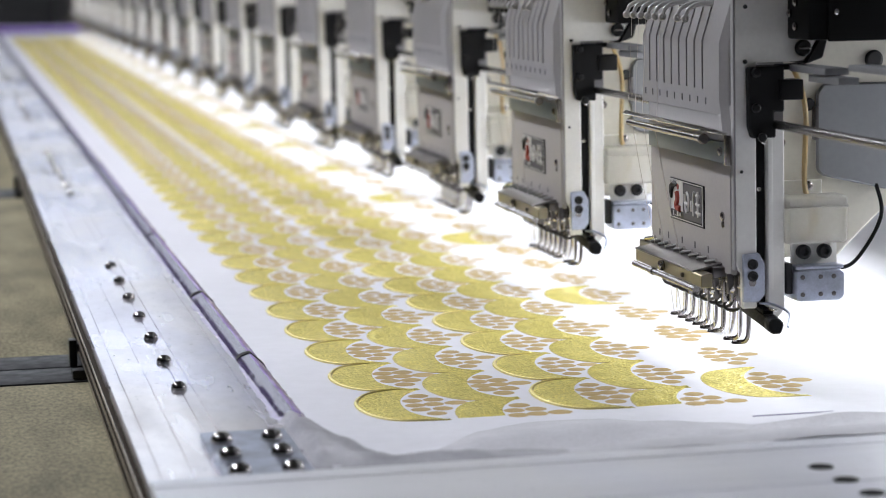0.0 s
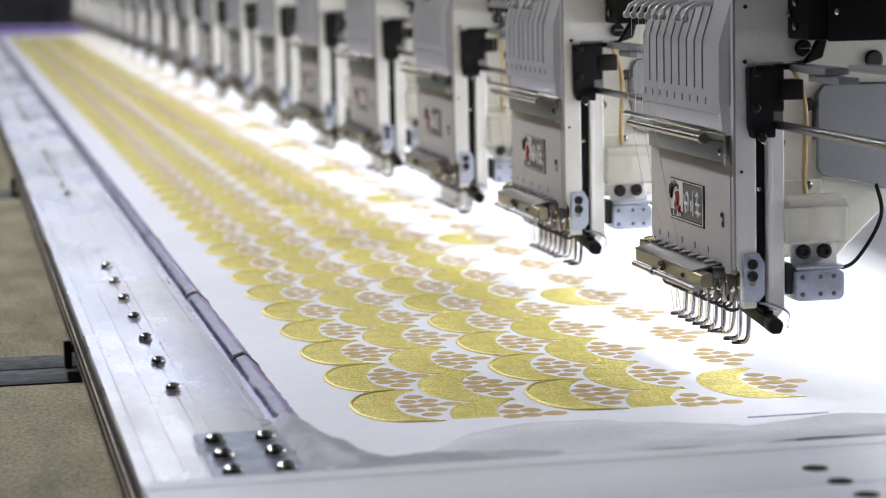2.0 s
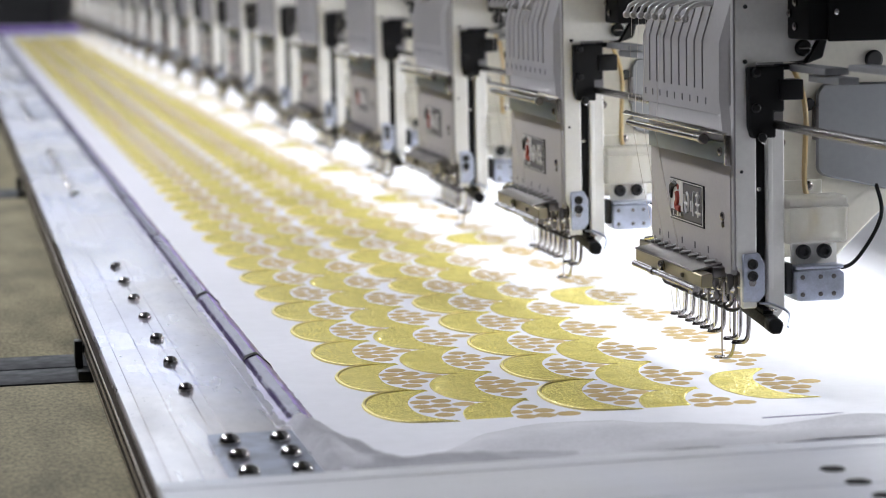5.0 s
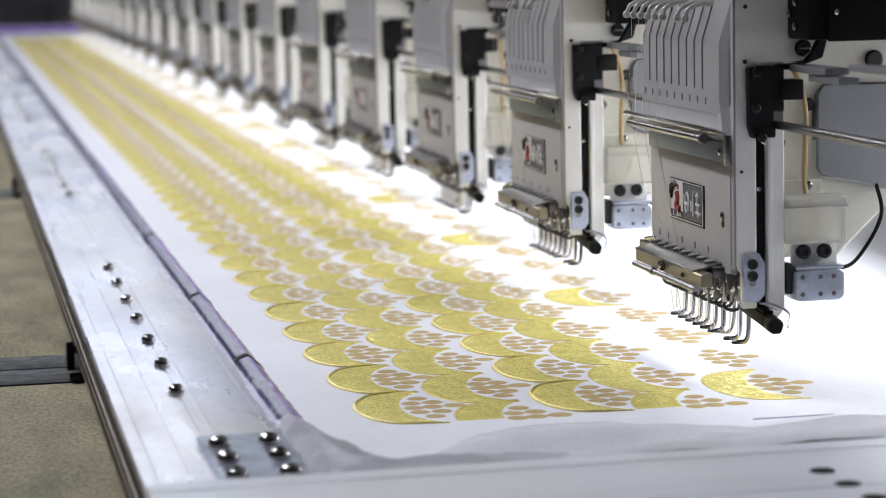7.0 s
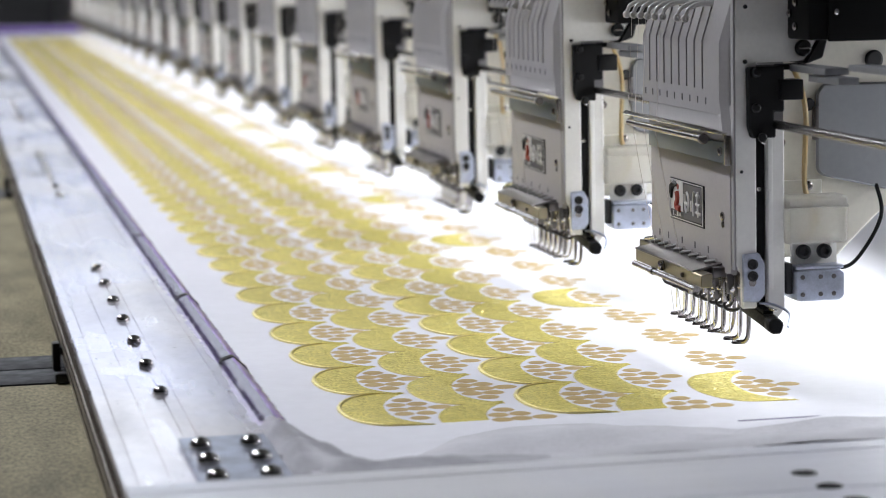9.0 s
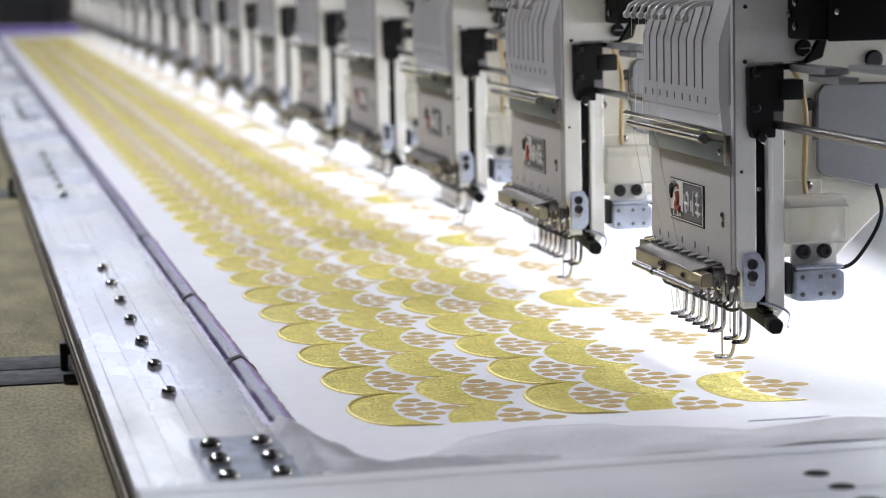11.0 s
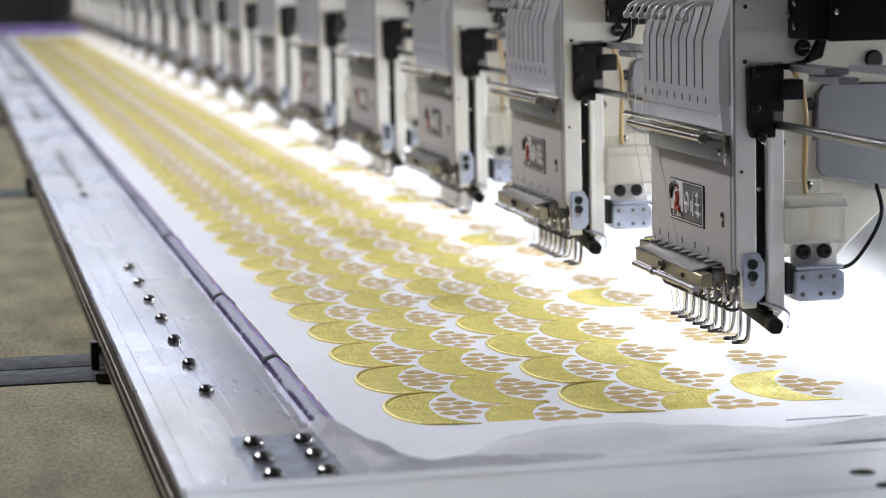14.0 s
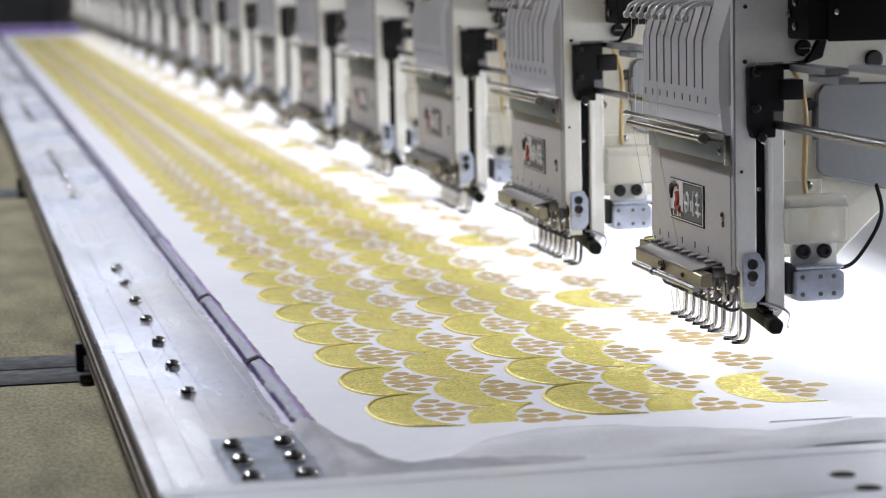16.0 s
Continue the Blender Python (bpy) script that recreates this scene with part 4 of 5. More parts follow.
def arm(head):
    body = part("arm_body", prism([(0.0095, 0.0420), (0.0095, 0.2160), (0.2000, 0.2160), (0.2000, 0.1700), (0.1100, 0.1210), (0.0715, 0.0882), (0.0455, 0.0640), (0.0140, 0.0640), (0.0140, 0.0420)], SIDE + 0.022, SIDE + 0.085, "y", 0.0012), CREAM, head, "cream painted cast arm")
    part("arm_panel", prism([(0.0335, 0.1456), (0.0370, 0.1500), (0.1900, 0.1500), (0.1900, 0.1330), (0.0900, 0.0990), (0.0697, 0.0965), (0.0360, 0.1045), (0.0335, 0.1075)], SIDE + 0.0190, SIDE + 0.0218, "y", 0.0010), ARM_GREY, body, "smooth blue-grey cover panel")
    part("rubber_plug", turned([(0.0046, 0), (0.0048, -0.0010), (0.0036, -0.0020)], (0.0640, SIDE + 0.0215, 0.1612), "y", 18), RUBBER, body)
    part("rubber_plug", turned([(0.0030, 0), (0.0032, -0.0010), (0.0024, -0.0020)], (0.0300, SIDE + 0.0218, 0.1400), "y", 16), RUBBER, body)
    part("strap", box(0.0318, 0.0338, SIDE + 0.0170, SIDE + 0.0218, 0.1225, 0.1390, 0.0004), DARK_STEEL, body)
    part("screw", turned([(0.0024, 0), (0.0026, -0.0012), (0.0014, -0.0022)], (0.0150, SIDE + 0.0218, 0.1215), "y", 14), STEEL, body)
    part("motor_box", box(0.0110, 0.0800, SIDE - 0.030, SIDE + 0.020, 0.1735, 0.2160, 0.002), MATT, head, "black plastic motor box")
    for y, z in ((-0.0861, 0.1913), (-0.0782, 0.1858), (-0.0860, 0.1798)):
        part("box_screw", turned([(0.0019, 0), (0.0021, -0.0010), (0.0012, -0.0018)], (0.0110, y, z), "x", 12), STEEL, head)
    part("box_pin", turned([(0.0013, 0), (0.0014, -0.0016), (0.0008, -0.0022)], (0.0240, SIDE - 0.0320, 0.1868), "y", 12), CHROME, head)
    part("box_cover", box(0.0205, 0.0805, SIDE - 0.0320, SIDE - 0.0302, 0.1728, 0.2160, 0.0008), BLACK, head)
    # oil bottle with its tube
    bottle = part("oil_bottle", bottle_mesh(), BOTTLE, head, "milky plastic oil bottle")
    part("hanger", prism([(0.0110, 0.0945), (0.0110, 0.1035), (0.0340, 0.1035), (0.0340, 0.0945)], SIDE + 0.0130, SIDE + 0.0150, "y", 0.0006), BOTTLE, bottle)
    part("screw", turned([(0.0022, 0), (0.0024, -0.0012), (0.0012, -0.0022)], (0.0262, SIDE + 0.0130, 0.1005), "y", 14), STEEL, bottle)
    part("oil_tube", tube(curve_points([(0.0205, SIDE + 0.016, 0.1580), (0.0244, SIDE + 0.014, 0.1458), (0.0253, SIDE + 0.012, 0.1328), (0.0248, SIDE + 0.012, 0.1217), (0.0240, SIDE + 0.011, 0.1022), (0.0252, SIDE + 0.008, 0.0930), (0.0275, SIDE + 0.006, 0.0834), (0.0205, SIDE + 0.006, 0.0752)], 6), 0.0014, 8), AMBER, head, "amber plastic oil tube")
    # bracket, sensor box and its cable
    bracket = part("sensor_bracket", box(0.0150, 0.0385, SIDE + 0.0050, SIDE + 0.0075, 0.0600, 0.0755, 0.0006), WHITE, head, "folded steel bracket with two black screws")
    part("fold", box(0.0140, 0.0385, SIDE - 0.0040, SIDE + 0.0060, 0.0612, 0.0628, 0.0004), PLATE, bracket)
    for x in (0.0205, 0.0312):
        part("screw", turned([(0.0034, 0), (0.0036, -0.0008), (0.0036, -0.0030), (0.0026, -0.0040), (0.0018, -0.0040), (0.0016, -0.0018)], (x, SIDE + 0.0050, 0.0690), "y", 18), RUBBER, bracket)
    sensor = part("sensor_box", prism([(0.0135, 0.0465), (0.0135, 0.0600), (0.0155, 0.0610), (0.0370, 0.0610), (0.0388, 0.0590), (0.0388, 0.0475), (0.0365, 0.0455), (0.0155, 0.0455)], SIDE - 0.0050, SIDE + 0.0120, "y", 0.0008), PLATE, head, "galvanised sensor box with small screws")
    for x in (0.0170, 0.0262, 0.0330):
        for z in (0.0490, 0.0575):
            part("screw", turned([(0.0011, 0), (0.0012, -0.0004), (0.0006, -0.0006)], (x, SIDE - 0.0050, z), "y", 10), DARK_STEEL, sensor)
    part("sensor_side", box(0.0102, 0.0134, SIDE - 0.001, SIDE + 0.010, 0.0490, 0.0640, 0.0006), RUBBER, sensor)
    part("cable", tube(curve_points([(0.0380, SIDE + 0.004, 0.0596), (0.0465, SIDE + 0.006, 0.0616), (0.0533, SIDE + 0.006, 0.0688), (0.0601, SIDE + 0.006, 0.0798), (0.0630, SIDE + 0.008, 0.0889), (0.0650, SIDE + 0.021, 0.1000)], 6), 0.0010, 8), MATT, head, "black cable")
    # small lamp under the head, with bright terminals
    lamp = part("spot_lamp", spot_mesh(), LAMP_BLACK, head, "small black spot lamp on a wire")
    for dy in (0.004, 0.009, 0.0145):
        part("terminal", turned([(0.0008, 0), (0.0010, 0.0006), (0.0005, 0.0012)], (-0.0010, SIDE - 0.0075 - dy * 0.6, 0.0432 - 0.0002 * dy), "z", 8), CHROME, lamp)
    part("lamp_wire", tube(curve_points([(-0.0040, SIDE + 0.004, 0.0450), (0.0030, SIDE - 0.004, 0.0445), (0.0060, SIDE - 0.016, 0.0420), (0.0020, SIDE - 0.026, 0.0370)], 6), 0.0007, 6), PLATE, lamp)


def bottle_mesh():
    bm = box(0.0098, 0.0412, SIDE - 0.004, SIDE + 0.0125, 0.0735, 0.0970, 0.0028, seg=3)
    box(0.0095, 0.0415, SIDE - 0.0044, SIDE + 0.0129, 0.0905, 0.0925, 0.0008, bm, seg=1)
    return bm


def spot_mesh():
    own = box(-0.0036, 0.0036, -0.0170, 0.0270, -0.0036, 0.0032, 0.0010)
    prism([(-0.0042, -0.0030), (-0.0042, 0.0036), (0.0020, 0.0040), (0.0046, 0.0010), (0.0030, -0.0046), (-0.0020, -0.0046)], -0.0240, -0.0150, "y", 0.0010, own)
    box(-0.0030, 0.0030, -0.0100, 0.0080, 0.0034, 0.0056, 0.0006, own)
    own.transform(pose(-0.0010, -0.0690, 0.0385, 6, 0, 0) @ Matrix.Diagonal((0.88, 0.9, 0.88, 1)))
    return own


def embroidery_head():
    head = thing("embroidery_machine_head", "white and grey nine-needle embroidery head over the cloth", "embroidery head", "heads in a row", at=(0, 0, CLOTH_Z))
    needle_case(head)
    slotted_cover(head)
    thread_bar(head)
    take_up_levers(head)
    needle_rail(head)
    moving_needle(head)
    side_frame(head)
    arm(head)
    return head


FIRST = embroidery_head()
ALL_HEADS = [FIRST] + [copy_thing(FIRST, pose(0, PITCH * k, CLOTH_Z)) for k in range(1, HEADS)]


# ---- what moves ----
def motions():
    frame_rows = [
        (0.0, pose(0.0041, -0.0000, 0)), (0.1, pose(0.0000, -0.0001, 0)), (0.2, pose(-0.0060, -0.0002, 0)), (0.3, pose(-0.0108, -0.0003, 0)),
        (0.4, pose(-0.0152, -0.0004, 0)), (0.5, pose(-0.0125, -0.0005, 0)), (0.6, pose(-0.0065, -0.0006, 0)), (0.7, pose(-0.0033, -0.0007, 0)),
        (0.8, pose(0.0033, -0.0008, 0)), (0.9, pose(0.0070, -0.0009, 0)), (1.0, pose(0.0043, -0.0010, 0)), (1.1, pose(-0.0005, -0.0011, 0)),
        (1.2, pose(-0.0070, -0.0012, 0)), (1.3, pose(-0.0106, -0.0012, 0)), (1.4, pose(-0.0154, -0.0013, 0)), (1.5, pose(-0.0127, -0.0014, 0)),
        (1.6, pose(-0.0070, -0.0015, 0)), (1.7, pose(-0.0022, -0.0016, 0)), (1.8, pose(0.0033, -0.0017, 0)), (1.9, pose(0.0060, -0.0018, 0)),
        (2.0, pose(0.0011, -0.0019, 0)), (2.1, pose(-0.0027, -0.0020, 0)), (2.2, pose(-0.0087, -0.0021, 0)), (2.3, pose(-0.0135, -0.0022, 0)),
        (2.4, pose(-0.0171, -0.0023, 0)), (2.5, pose(-0.0125, -0.0024, 0)), (2.6, pose(-0.0062, -0.0025, 0)), (2.7, pose(-0.0024, -0.0026, 0)),
        (2.8, pose(0.0043, -0.0027, 0)), (2.9, pose(0.0049, -0.0028, 0)), (3.0, pose(0.0011, -0.0029, 0)), (3.1, pose(-0.0014, -0.0030, 0)),
        (3.2, pose(-0.0049, -0.0031, 0)), (3.3, pose(-0.0073, -0.0032, 0)), (3.4, pose(-0.0114, -0.0033, 0)), (3.5, pose(-0.0133, -0.0034, 0)),
        (3.6, pose(-0.0160, -0.0035, 0)), (3.7, pose(-0.0111, -0.0036, 0)), (3.8, pose(-0.0054, -0.0036, 0)), (3.9, pose(-0.0008, -0.0037, 0)),
        (4.0, pose(0.0054, -0.0038, 0)), (4.1, pose(0.0057, -0.0039, 0)), (4.2, pose(0.0016, -0.0040, 0)), (4.3, pose(-0.0027, -0.0041, 0)),
        (4.4, pose(-0.0095, -0.0042, 0)), (4.5, pose(-0.0135, -0.0043, 0)), (4.6, pose(-0.0119, -0.0044, 0)), (4.7, pose(-0.0054, -0.0045, 0)),
        (4.8, pose(0.0000, -0.0046, 0)), (4.9, pose(0.0060, -0.0047, 0)), (5.0, pose(0.0070, -0.0048, 0)), (5.1, pose(0.0014, -0.0049, 0)),
        (5.2, pose(-0.0027, -0.0050, 0)), (5.3, pose(-0.0087, -0.0051, 0)), (5.4, pose(-0.0127, -0.0052, 0)), (5.5, pose(-0.0119, -0.0053, 0)),
        (5.6, pose(-0.0065, -0.0054, 0)), (5.7, pose(-0.0019, -0.0055, 0)), (5.8, pose(0.0049, -0.0056, 0)), (5.9, pose(0.0079, -0.0057, 0)),
        (6.0, pose(0.0060, -0.0058, 0)), (6.1, pose(0.0000, -0.0059, 0)), (6.2, pose(-0.0041, -0.0060, 0)), (6.3, pose(-0.0089, -0.0060, 0)),
        (6.4, pose(-0.0127, -0.0061, 0)), (6.5, pose(-0.0092, -0.0062, 0)), (6.6, pose(-0.0022, -0.0063, 0)), (6.7, pose(0.0019, -0.0064, 0)),
        (6.8, pose(0.0084, -0.0065, 0)), (6.9, pose(0.0089, -0.0066, 0)), (7.0, pose(0.0022, -0.0067, 0)), (7.1, pose(-0.0019, -0.0068, 0)),
        (7.2, pose(-0.0087, -0.0069, 0)), (7.3, pose(-0.0125, -0.0070, 0)), (7.4, pose(-0.0089, -0.0071, 0)), (7.5, pose(-0.0049, -0.0072, 0)),
        (7.6, pose(0.0022, -0.0073, 0)), (7.7, pose(0.0060, -0.0074, 0)), (7.8, pose(0.0089, -0.0075, 0)), (7.9, pose(0.0051, -0.0076, 0)),
        (8.0, pose(-0.0016, -0.0077, 0)), (8.1, pose(-0.0060, -0.0078, 0)), (8.2, pose(-0.0114, -0.0079, 0)), (8.3, pose(-0.0089, -0.0080, 0)),
        (8.4, pose(-0.0019, -0.0081, 0)), (8.5, pose(0.0019, -0.0082, 0)), (8.6, pose(0.0089, -0.0083, 0)), (8.7, pose(0.0108, -0.0084, 0)),
        (8.8, pose(0.0054, -0.0084, 0)), (8.9, pose(0.0014, -0.0085, 0)), (9.0, pose(-0.0057, -0.0086, 0)), (9.1, pose(-0.0100, -0.0087, 0)),
        (9.2, pose(-0.0062, -0.0088, 0)), (9.3, pose(-0.0008, -0.0089, 0)), (9.4, pose(0.0049, -0.0090, 0)), (9.5, pose(0.0103, -0.0091, 0)),
        (9.6, pose(0.0098, -0.0092, 0)), (9.7, pose(0.0033, -0.0093, 0)), (9.8, pose(-0.0022, -0.0094, 0)), (9.9, pose(-0.0081, -0.0095, 0)),
        (10.0, pose(-0.0092, -0.0096, 0)), (10.1, pose(-0.0043, -0.0097, 0)), (10.2, pose(0.0005, -0.0098, 0)), (10.3, pose(0.0076, -0.0099, 0)),
        (10.4, pose(0.0111, -0.0100, 0)), (10.5, pose(0.0081, -0.0101, 0)), (10.6, pose(0.0022, -0.0102, 0)), (10.7, pose(-0.0033, -0.0103, 0)),
        (10.8, pose(-0.0079, -0.0104, 0)), (10.9, pose(-0.0065, -0.0105, 0)), (11.0, pose(-0.0016, -0.0106, 0)), (11.1, pose(0.0041, -0.0107, 0)),
        (11.2, pose(0.0098, -0.0108, 0)), (11.3, pose(0.0117, -0.0108, 0)), (11.4, pose(0.0100, -0.0109, 0)), (11.5, pose(0.0054, -0.0110, 0)),
        (11.6, pose(-0.0011, -0.0111, 0)), (11.7, pose(-0.0054, -0.0112, 0)), (11.8, pose(-0.0070, -0.0113, 0)), (11.9, pose(-0.0035, -0.0114, 0)),
        (12.0, pose(0.0035, -0.0115, 0)), (12.1, pose(0.0076, -0.0116, 0)), (12.2, pose(0.0138, -0.0117, 0)), (12.3, pose(0.0127, -0.0118, 0)),
        (12.4, pose(0.0062, -0.0119, 0)), (12.5, pose(0.0016, -0.0120, 0)), (12.6, pose(-0.0049, -0.0121, 0)), (12.7, pose(-0.0073, -0.0122, 0)),
        (12.8, pose(-0.0005, -0.0123, 0)), (12.9, pose(0.0035, -0.0124, 0)), (13.0, pose(0.0103, -0.0125, 0)), (13.1, pose(0.0146, -0.0126, 0)),
        (13.2, pose(0.0103, -0.0127, 0)), (13.3, pose(0.0060, -0.0128, 0)), (13.4, pose(-0.0005, -0.0129, 0)), (13.5, pose(-0.0051, -0.0130, 0)),
        (13.6, pose(-0.0046, -0.0131, 0)), (13.7, pose(-0.0005, -0.0132, 0)), (13.8, pose(0.0062, -0.0132, 0)), (13.9, pose(0.0106, -0.0133, 0)),
        (14.0, pose(0.0157, -0.0134, 0)), (14.1, pose(0.0130, -0.0135, 0)), (14.2, pose(0.0065, -0.0136, 0)), (14.3, pose(0.0019, -0.0137, 0)),
        (14.4, pose(-0.0043, -0.0138, 0)), (14.5, pose(-0.0046, -0.0139, 0)), (14.6, pose(0.0019, -0.0140, 0)), (14.7, pose(0.0065, -0.0141, 0)),
        (14.8, pose(0.0133, -0.0142, 0)), (14.9, pose(0.0163, -0.0143, 0)), (15.0, pose(0.0106, -0.0144, 0)), (15.1, pose(0.0060, -0.0145, 0)),
        (15.2, pose(-0.0003, -0.0146, 0)), (15.3, pose(-0.0035, -0.0147, 0)), (15.4, pose(-0.0024, -0.0148, 0)), (15.5, pose(0.0033, -0.0149, 0)),
        (15.6, pose(0.0081, -0.0150, 0)), (15.7, pose(0.0135, -0.0151, 0)), (15.8, pose(0.0168, -0.0152, 0)), (15.9, pose(0.0135, -0.0153, 0)),
        (16.0, pose(0.0070, -0.0154, 0)),
    ]
    needle_rows = [
        (0.0, pose(0, 0, 0.0195)), (0.1, pose(0, 0, 0.0000)), (0.2, pose(0, 0, 0.0195)), (0.3, pose(0, 0, 0.0097)), (0.4, pose(0, 0, 0.0000)),
        (0.5, pose(0, 0, 0.0195)), (0.6, pose(0, 0, 0.0175)), (0.7, pose(0, 0, 0.0020)), (0.8, pose(0, 0, 0.0195)), (0.9, pose(0, 0, 0.0078)),
        (1.0, pose(0, 0, 0.0000)), (1.1, pose(0, 0, 0.0195)), (1.2, pose(0, 0, 0.0059)), (1.3, pose(0, 0, 0.0195)), (1.4, pose(0, 0, 0.0175)),
        (1.5, pose(0, 0, 0.0000)), (1.6, pose(0, 0, 0.0195)), (1.7, pose(0, 0, 0.0195)), (1.8, pose(0, 0, 0.0000)), (1.9, pose(0, 0, 0.0020)),
        (2.0, pose(0, 0, 0.0195)), (2.1, pose(0, 0, 0.0020)), (2.2, pose(0, 0, 0.0020)), (2.3, pose(0, 0, 0.0195)), (2.4, pose(0, 0, 0.0020)),
        (2.5, pose(0, 0, 0.0195)), (2.6, pose(0, 0, 0.0020)), (2.7, pose(0, 0, 0.0195)), (2.8, pose(0, 0, 0.0020)), (2.9, pose(0, 0, 0.0020)),
        (3.0, pose(0, 0, 0.0097)), (3.1, pose(0, 0, 0.0020)), (3.2, pose(0, 0, 0.0059)), (3.3, pose(0, 0, 0.0195)), (3.4, pose(0, 0, 0.0195)),
        (3.5, pose(0, 0, 0.0000)), (3.6, pose(0, 0, 0.0195)), (3.7, pose(0, 0, 0.0195)), (3.8, pose(0, 0, 0.0059)), (3.9, pose(0, 0, 0.0020)),
        (4.0, pose(0, 0, 0.0195)), (4.1, pose(0, 0, 0.0020)), (4.2, pose(0, 0, 0.0000)), (4.3, pose(0, 0, 0.0195)), (4.4, pose(0, 0, 0.0059)),
        (4.5, pose(0, 0, 0.0195)), (4.6, pose(0, 0, 0.0020)), (4.7, pose(0, 0, 0.0195)), (4.8, pose(0, 0, 0.0000)), (4.9, pose(0, 0, 0.0195)),
        (5.0, pose(0, 0, 0.0059)), (5.1, pose(0, 0, 0.0195)), (5.2, pose(0, 0, 0.0020)), (5.3, pose(0, 0, 0.0195)), (5.4, pose(0, 0, 0.0000)),
        (5.5, pose(0, 0, 0.0195)), (5.6, pose(0, 0, 0.0059)), (5.7, pose(0, 0, 0.0195)), (5.8, pose(0, 0, 0.0020)), (5.9, pose(0, 0, 0.0195)),
        (6.0, pose(0, 0, 0.0000)), (6.1, pose(0, 0, 0.0195)), (6.2, pose(0, 0, 0.0059)), (6.3, pose(0, 0, 0.0195)), (6.4, pose(0, 0, 0.0195)),
        (6.5, pose(0, 0, 0.0020)), (6.6, pose(0, 0, 0.0195)), (6.7, pose(0, 0, 0.0195)), (6.8, pose(0, 0, 0.0059)), (6.9, pose(0, 0, 0.0020)),
        (7.0, pose(0, 0, 0.0195)), (7.1, pose(0, 0, 0.0020)), (7.2, pose(0, 0, 0.0000)), (7.3, pose(0, 0, 0.0195)), (7.4, pose(0, 0, 0.0195)),
        (7.5, pose(0, 0, 0.0000)), (7.6, pose(0, 0, 0.0195)), (7.7, pose(0, 0, 0.0195)), (7.8, pose(0, 0, 0.0000)), (7.9, pose(0, 0, 0.0020)),
        (8.0, pose(0, 0, 0.0195)), (8.1, pose(0, 0, 0.0020)), (8.2, pose(0, 0, 0.0020)), (8.3, pose(0, 0, 0.0195)), (8.4, pose(0, 0, 0.0195)),
        (8.5, pose(0, 0, 0.0000)), (8.6, pose(0, 0, 0.0195)), (8.7, pose(0, 0, 0.0195)), (8.8, pose(0, 0, 0.0020)), (8.9, pose(0, 0, 0.0020)),
        (9.0, pose(0, 0, 0.0195)), (9.1, pose(0, 0, 0.0020)), (9.2, pose(0, 0, 0.0059)), (9.3, pose(0, 0, 0.0195)), (9.4, pose(0, 0, 0.0020)),
        (9.5, pose(0, 0, 0.0195)), (9.6, pose(0, 0, 0.0000)), (9.7, pose(0, 0, 0.0195)), (9.8, pose(0, 0, 0.0059)), (9.9, pose(0, 0, 0.0195)),
        (10.0, pose(0, 0, 0.0020)), (10.1, pose(0, 0, 0.0195)), (10.2, pose(0, 0, 0.0000)), (10.3, pose(0, 0, 0.0195)), (10.4, pose(0, 0, 0.0059)),
        (10.5, pose(0, 0, 0.0195)), (10.6, pose(0, 0, 0.0020)), (10.7, pose(0, 0, 0.0195)), (10.8, pose(0, 0, 0.0000)), (10.9, pose(0, 0, 0.0195)),
        (11.0, pose(0, 0, 0.0059)), (11.1, pose(0, 0, 0.0195)), (11.2, pose(0, 0, 0.0020)), (11.3, pose(0, 0, 0.0195)), (11.4, pose(0, 0, 0.0195)),
        (11.5, pose(0, 0, 0.0000)), (11.6, pose(0, 0, 0.0195)), (11.7, pose(0, 0, 0.0195)), (11.8, pose(0, 0, 0.0020)), (11.9, pose(0, 0, 0.0020)),
        (12.0, pose(0, 0, 0.0195)), (12.1, pose(0, 0, 0.0020)), (12.2, pose(0, 0, 0.0059)), (12.3, pose(0, 0, 0.0195)), (12.4, pose(0, 0, 0.0195)),
        (12.5, pose(0, 0, 0.0000)), (12.6, pose(0, 0, 0.0195)), (12.7, pose(0, 0, 0.0195)), (12.8, pose(0, 0, 0.0059)), (12.9, pose(0, 0, 0.0020)),
        (13.0, pose(0, 0, 0.0195)), (13.1, pose(0, 0, 0.0020)), (13.2, pose(0, 0, 0.0000)), (13.3, pose(0, 0, 0.0195)), (13.4, pose(0, 0, 0.0195)),
        (13.5, pose(0, 0, 0.0000)), (13.6, pose(0, 0, 0.0195)), (13.7, pose(0, 0, 0.0195)), (13.8, pose(0, 0, 0.0000)), (13.9, pose(0, 0, 0.0020)),
        (14.0, pose(0, 0, 0.0195)), (14.1, pose(0, 0, 0.0020)), (14.2, pose(0, 0, 0.0020)), (14.3, pose(0, 0, 0.0195)), (14.4, pose(0, 0, 0.0195)),
        (14.5, pose(0, 0, 0.0000)), (14.6, pose(0, 0, 0.0195)), (14.7, pose(0, 0, 0.0195)), (14.8, pose(0, 0, 0.0020)), (14.9, pose(0, 0, 0.0020)),
        (15.0, pose(0, 0, 0.0195)), (15.1, pose(0, 0, 0.0020)), (15.2, pose(0, 0, 0.0059)), (15.3, pose(0, 0, 0.0195)), (15.4, pose(0, 0, 0.0195)),
        (15.5, pose(0, 0, 0.0000)), (15.6, pose(0, 0, 0.0195)), (15.7, pose(0, 0, 0.0195)), (15.8, pose(0, 0, 0.0059)), (15.9, pose(0, 0, 0.0020)),
        (16.0, pose(0, 0, 0.0195)),
    ]
    walk(FRAME, frame_rows)
    walk(CLOTH_THING, frame_rows)
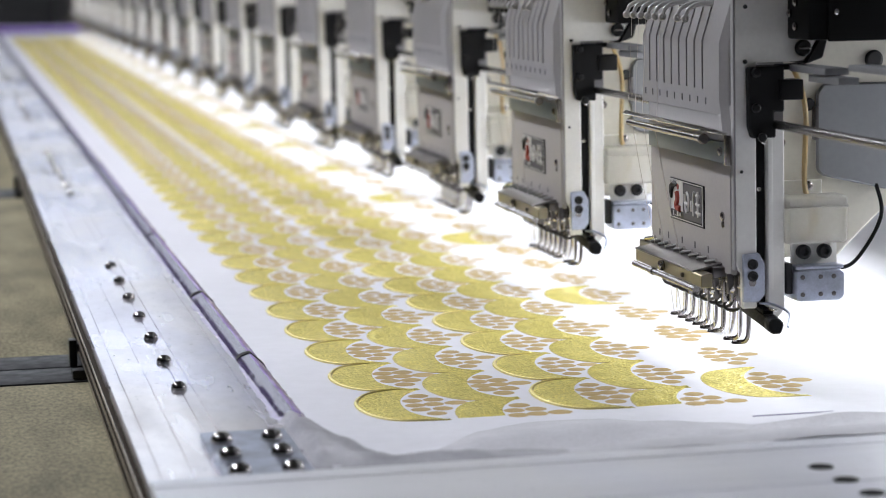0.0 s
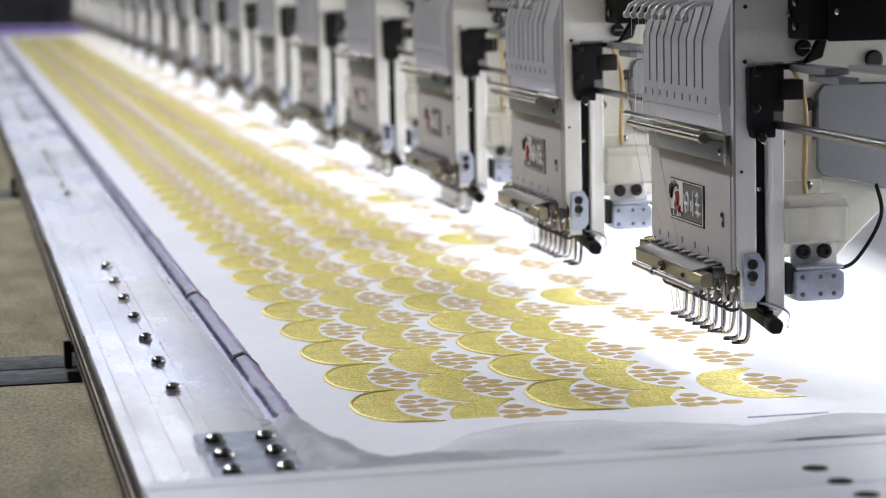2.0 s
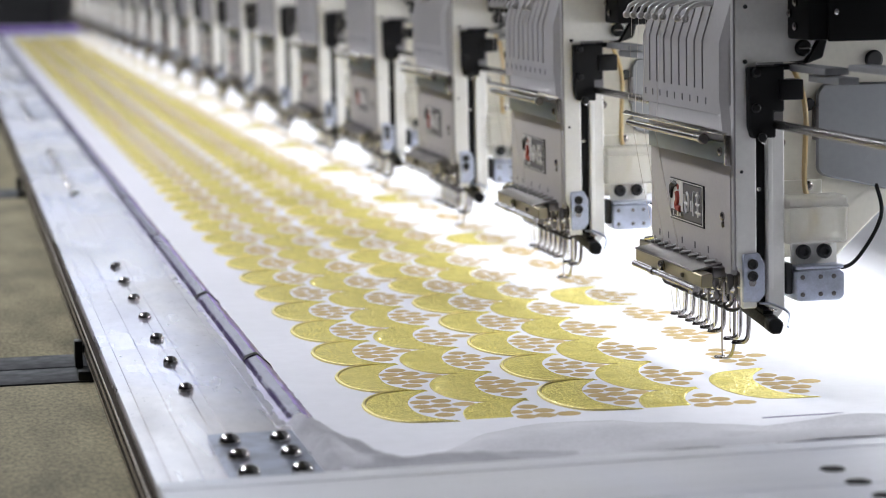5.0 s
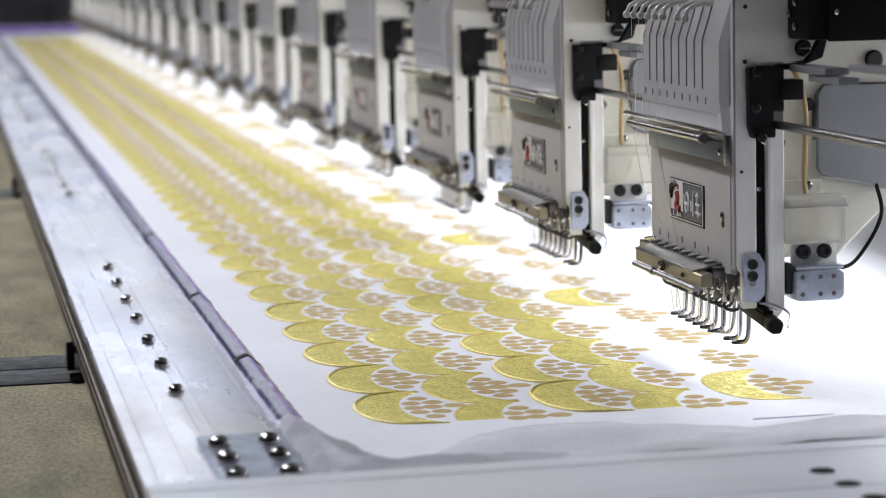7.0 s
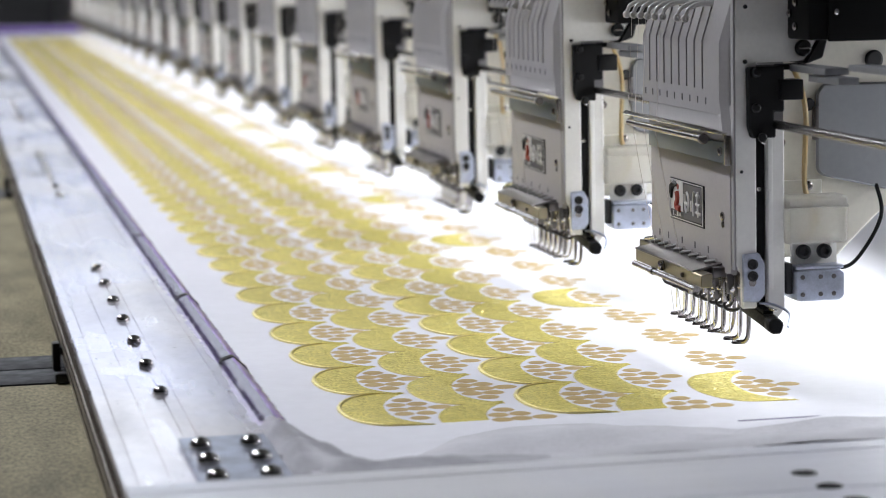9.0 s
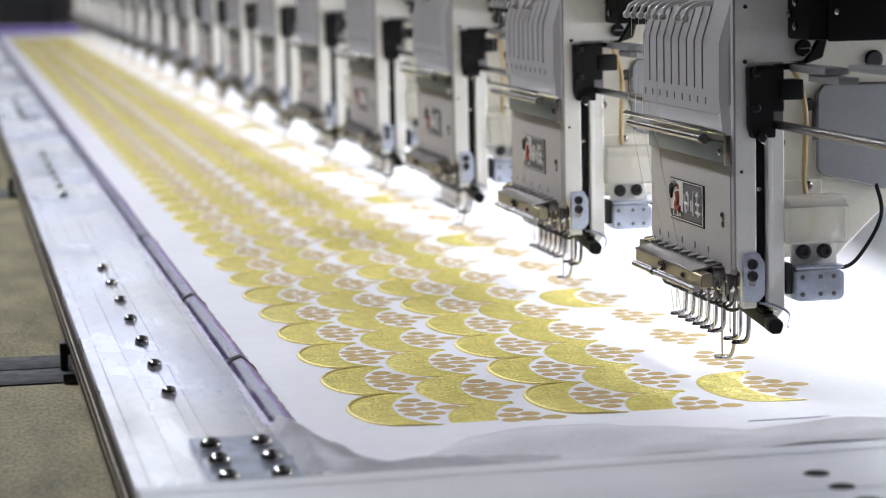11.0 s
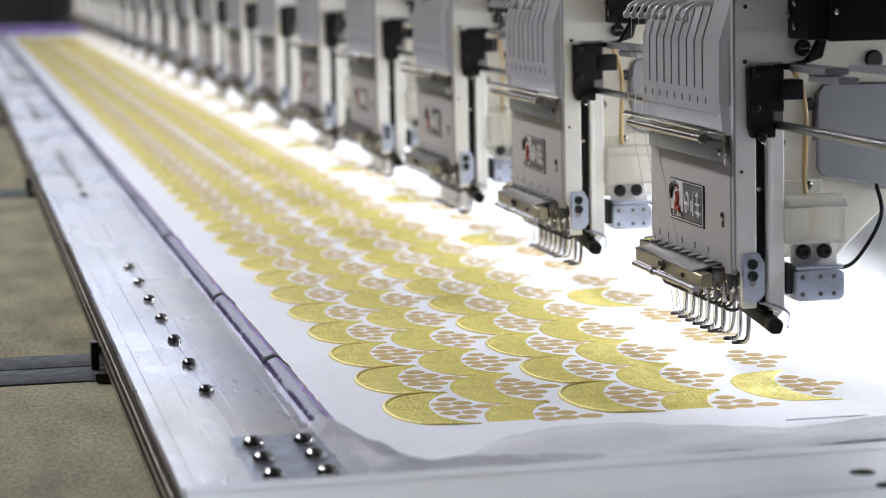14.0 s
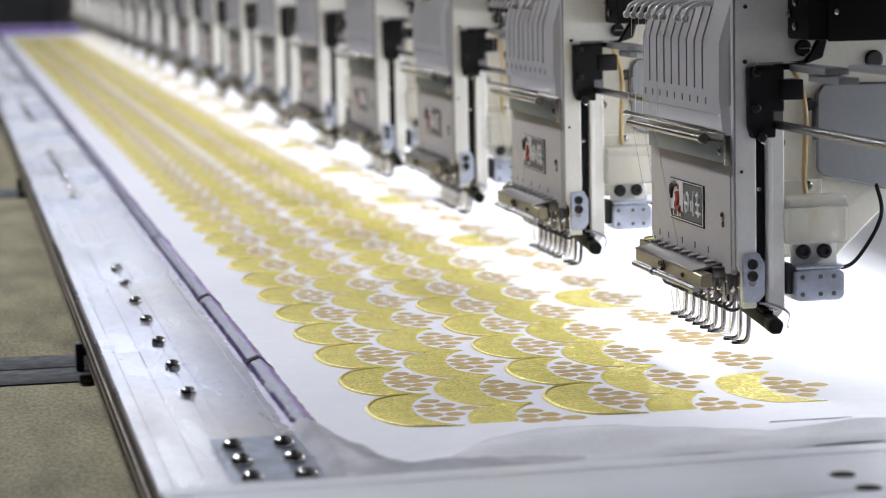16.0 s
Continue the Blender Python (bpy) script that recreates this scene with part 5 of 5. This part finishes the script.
    for head in ALL_HEADS:
        for ob in head.children:
            if ob.name.startswith("needle_bar"):
                walk(ob, needle_rows)


motions()
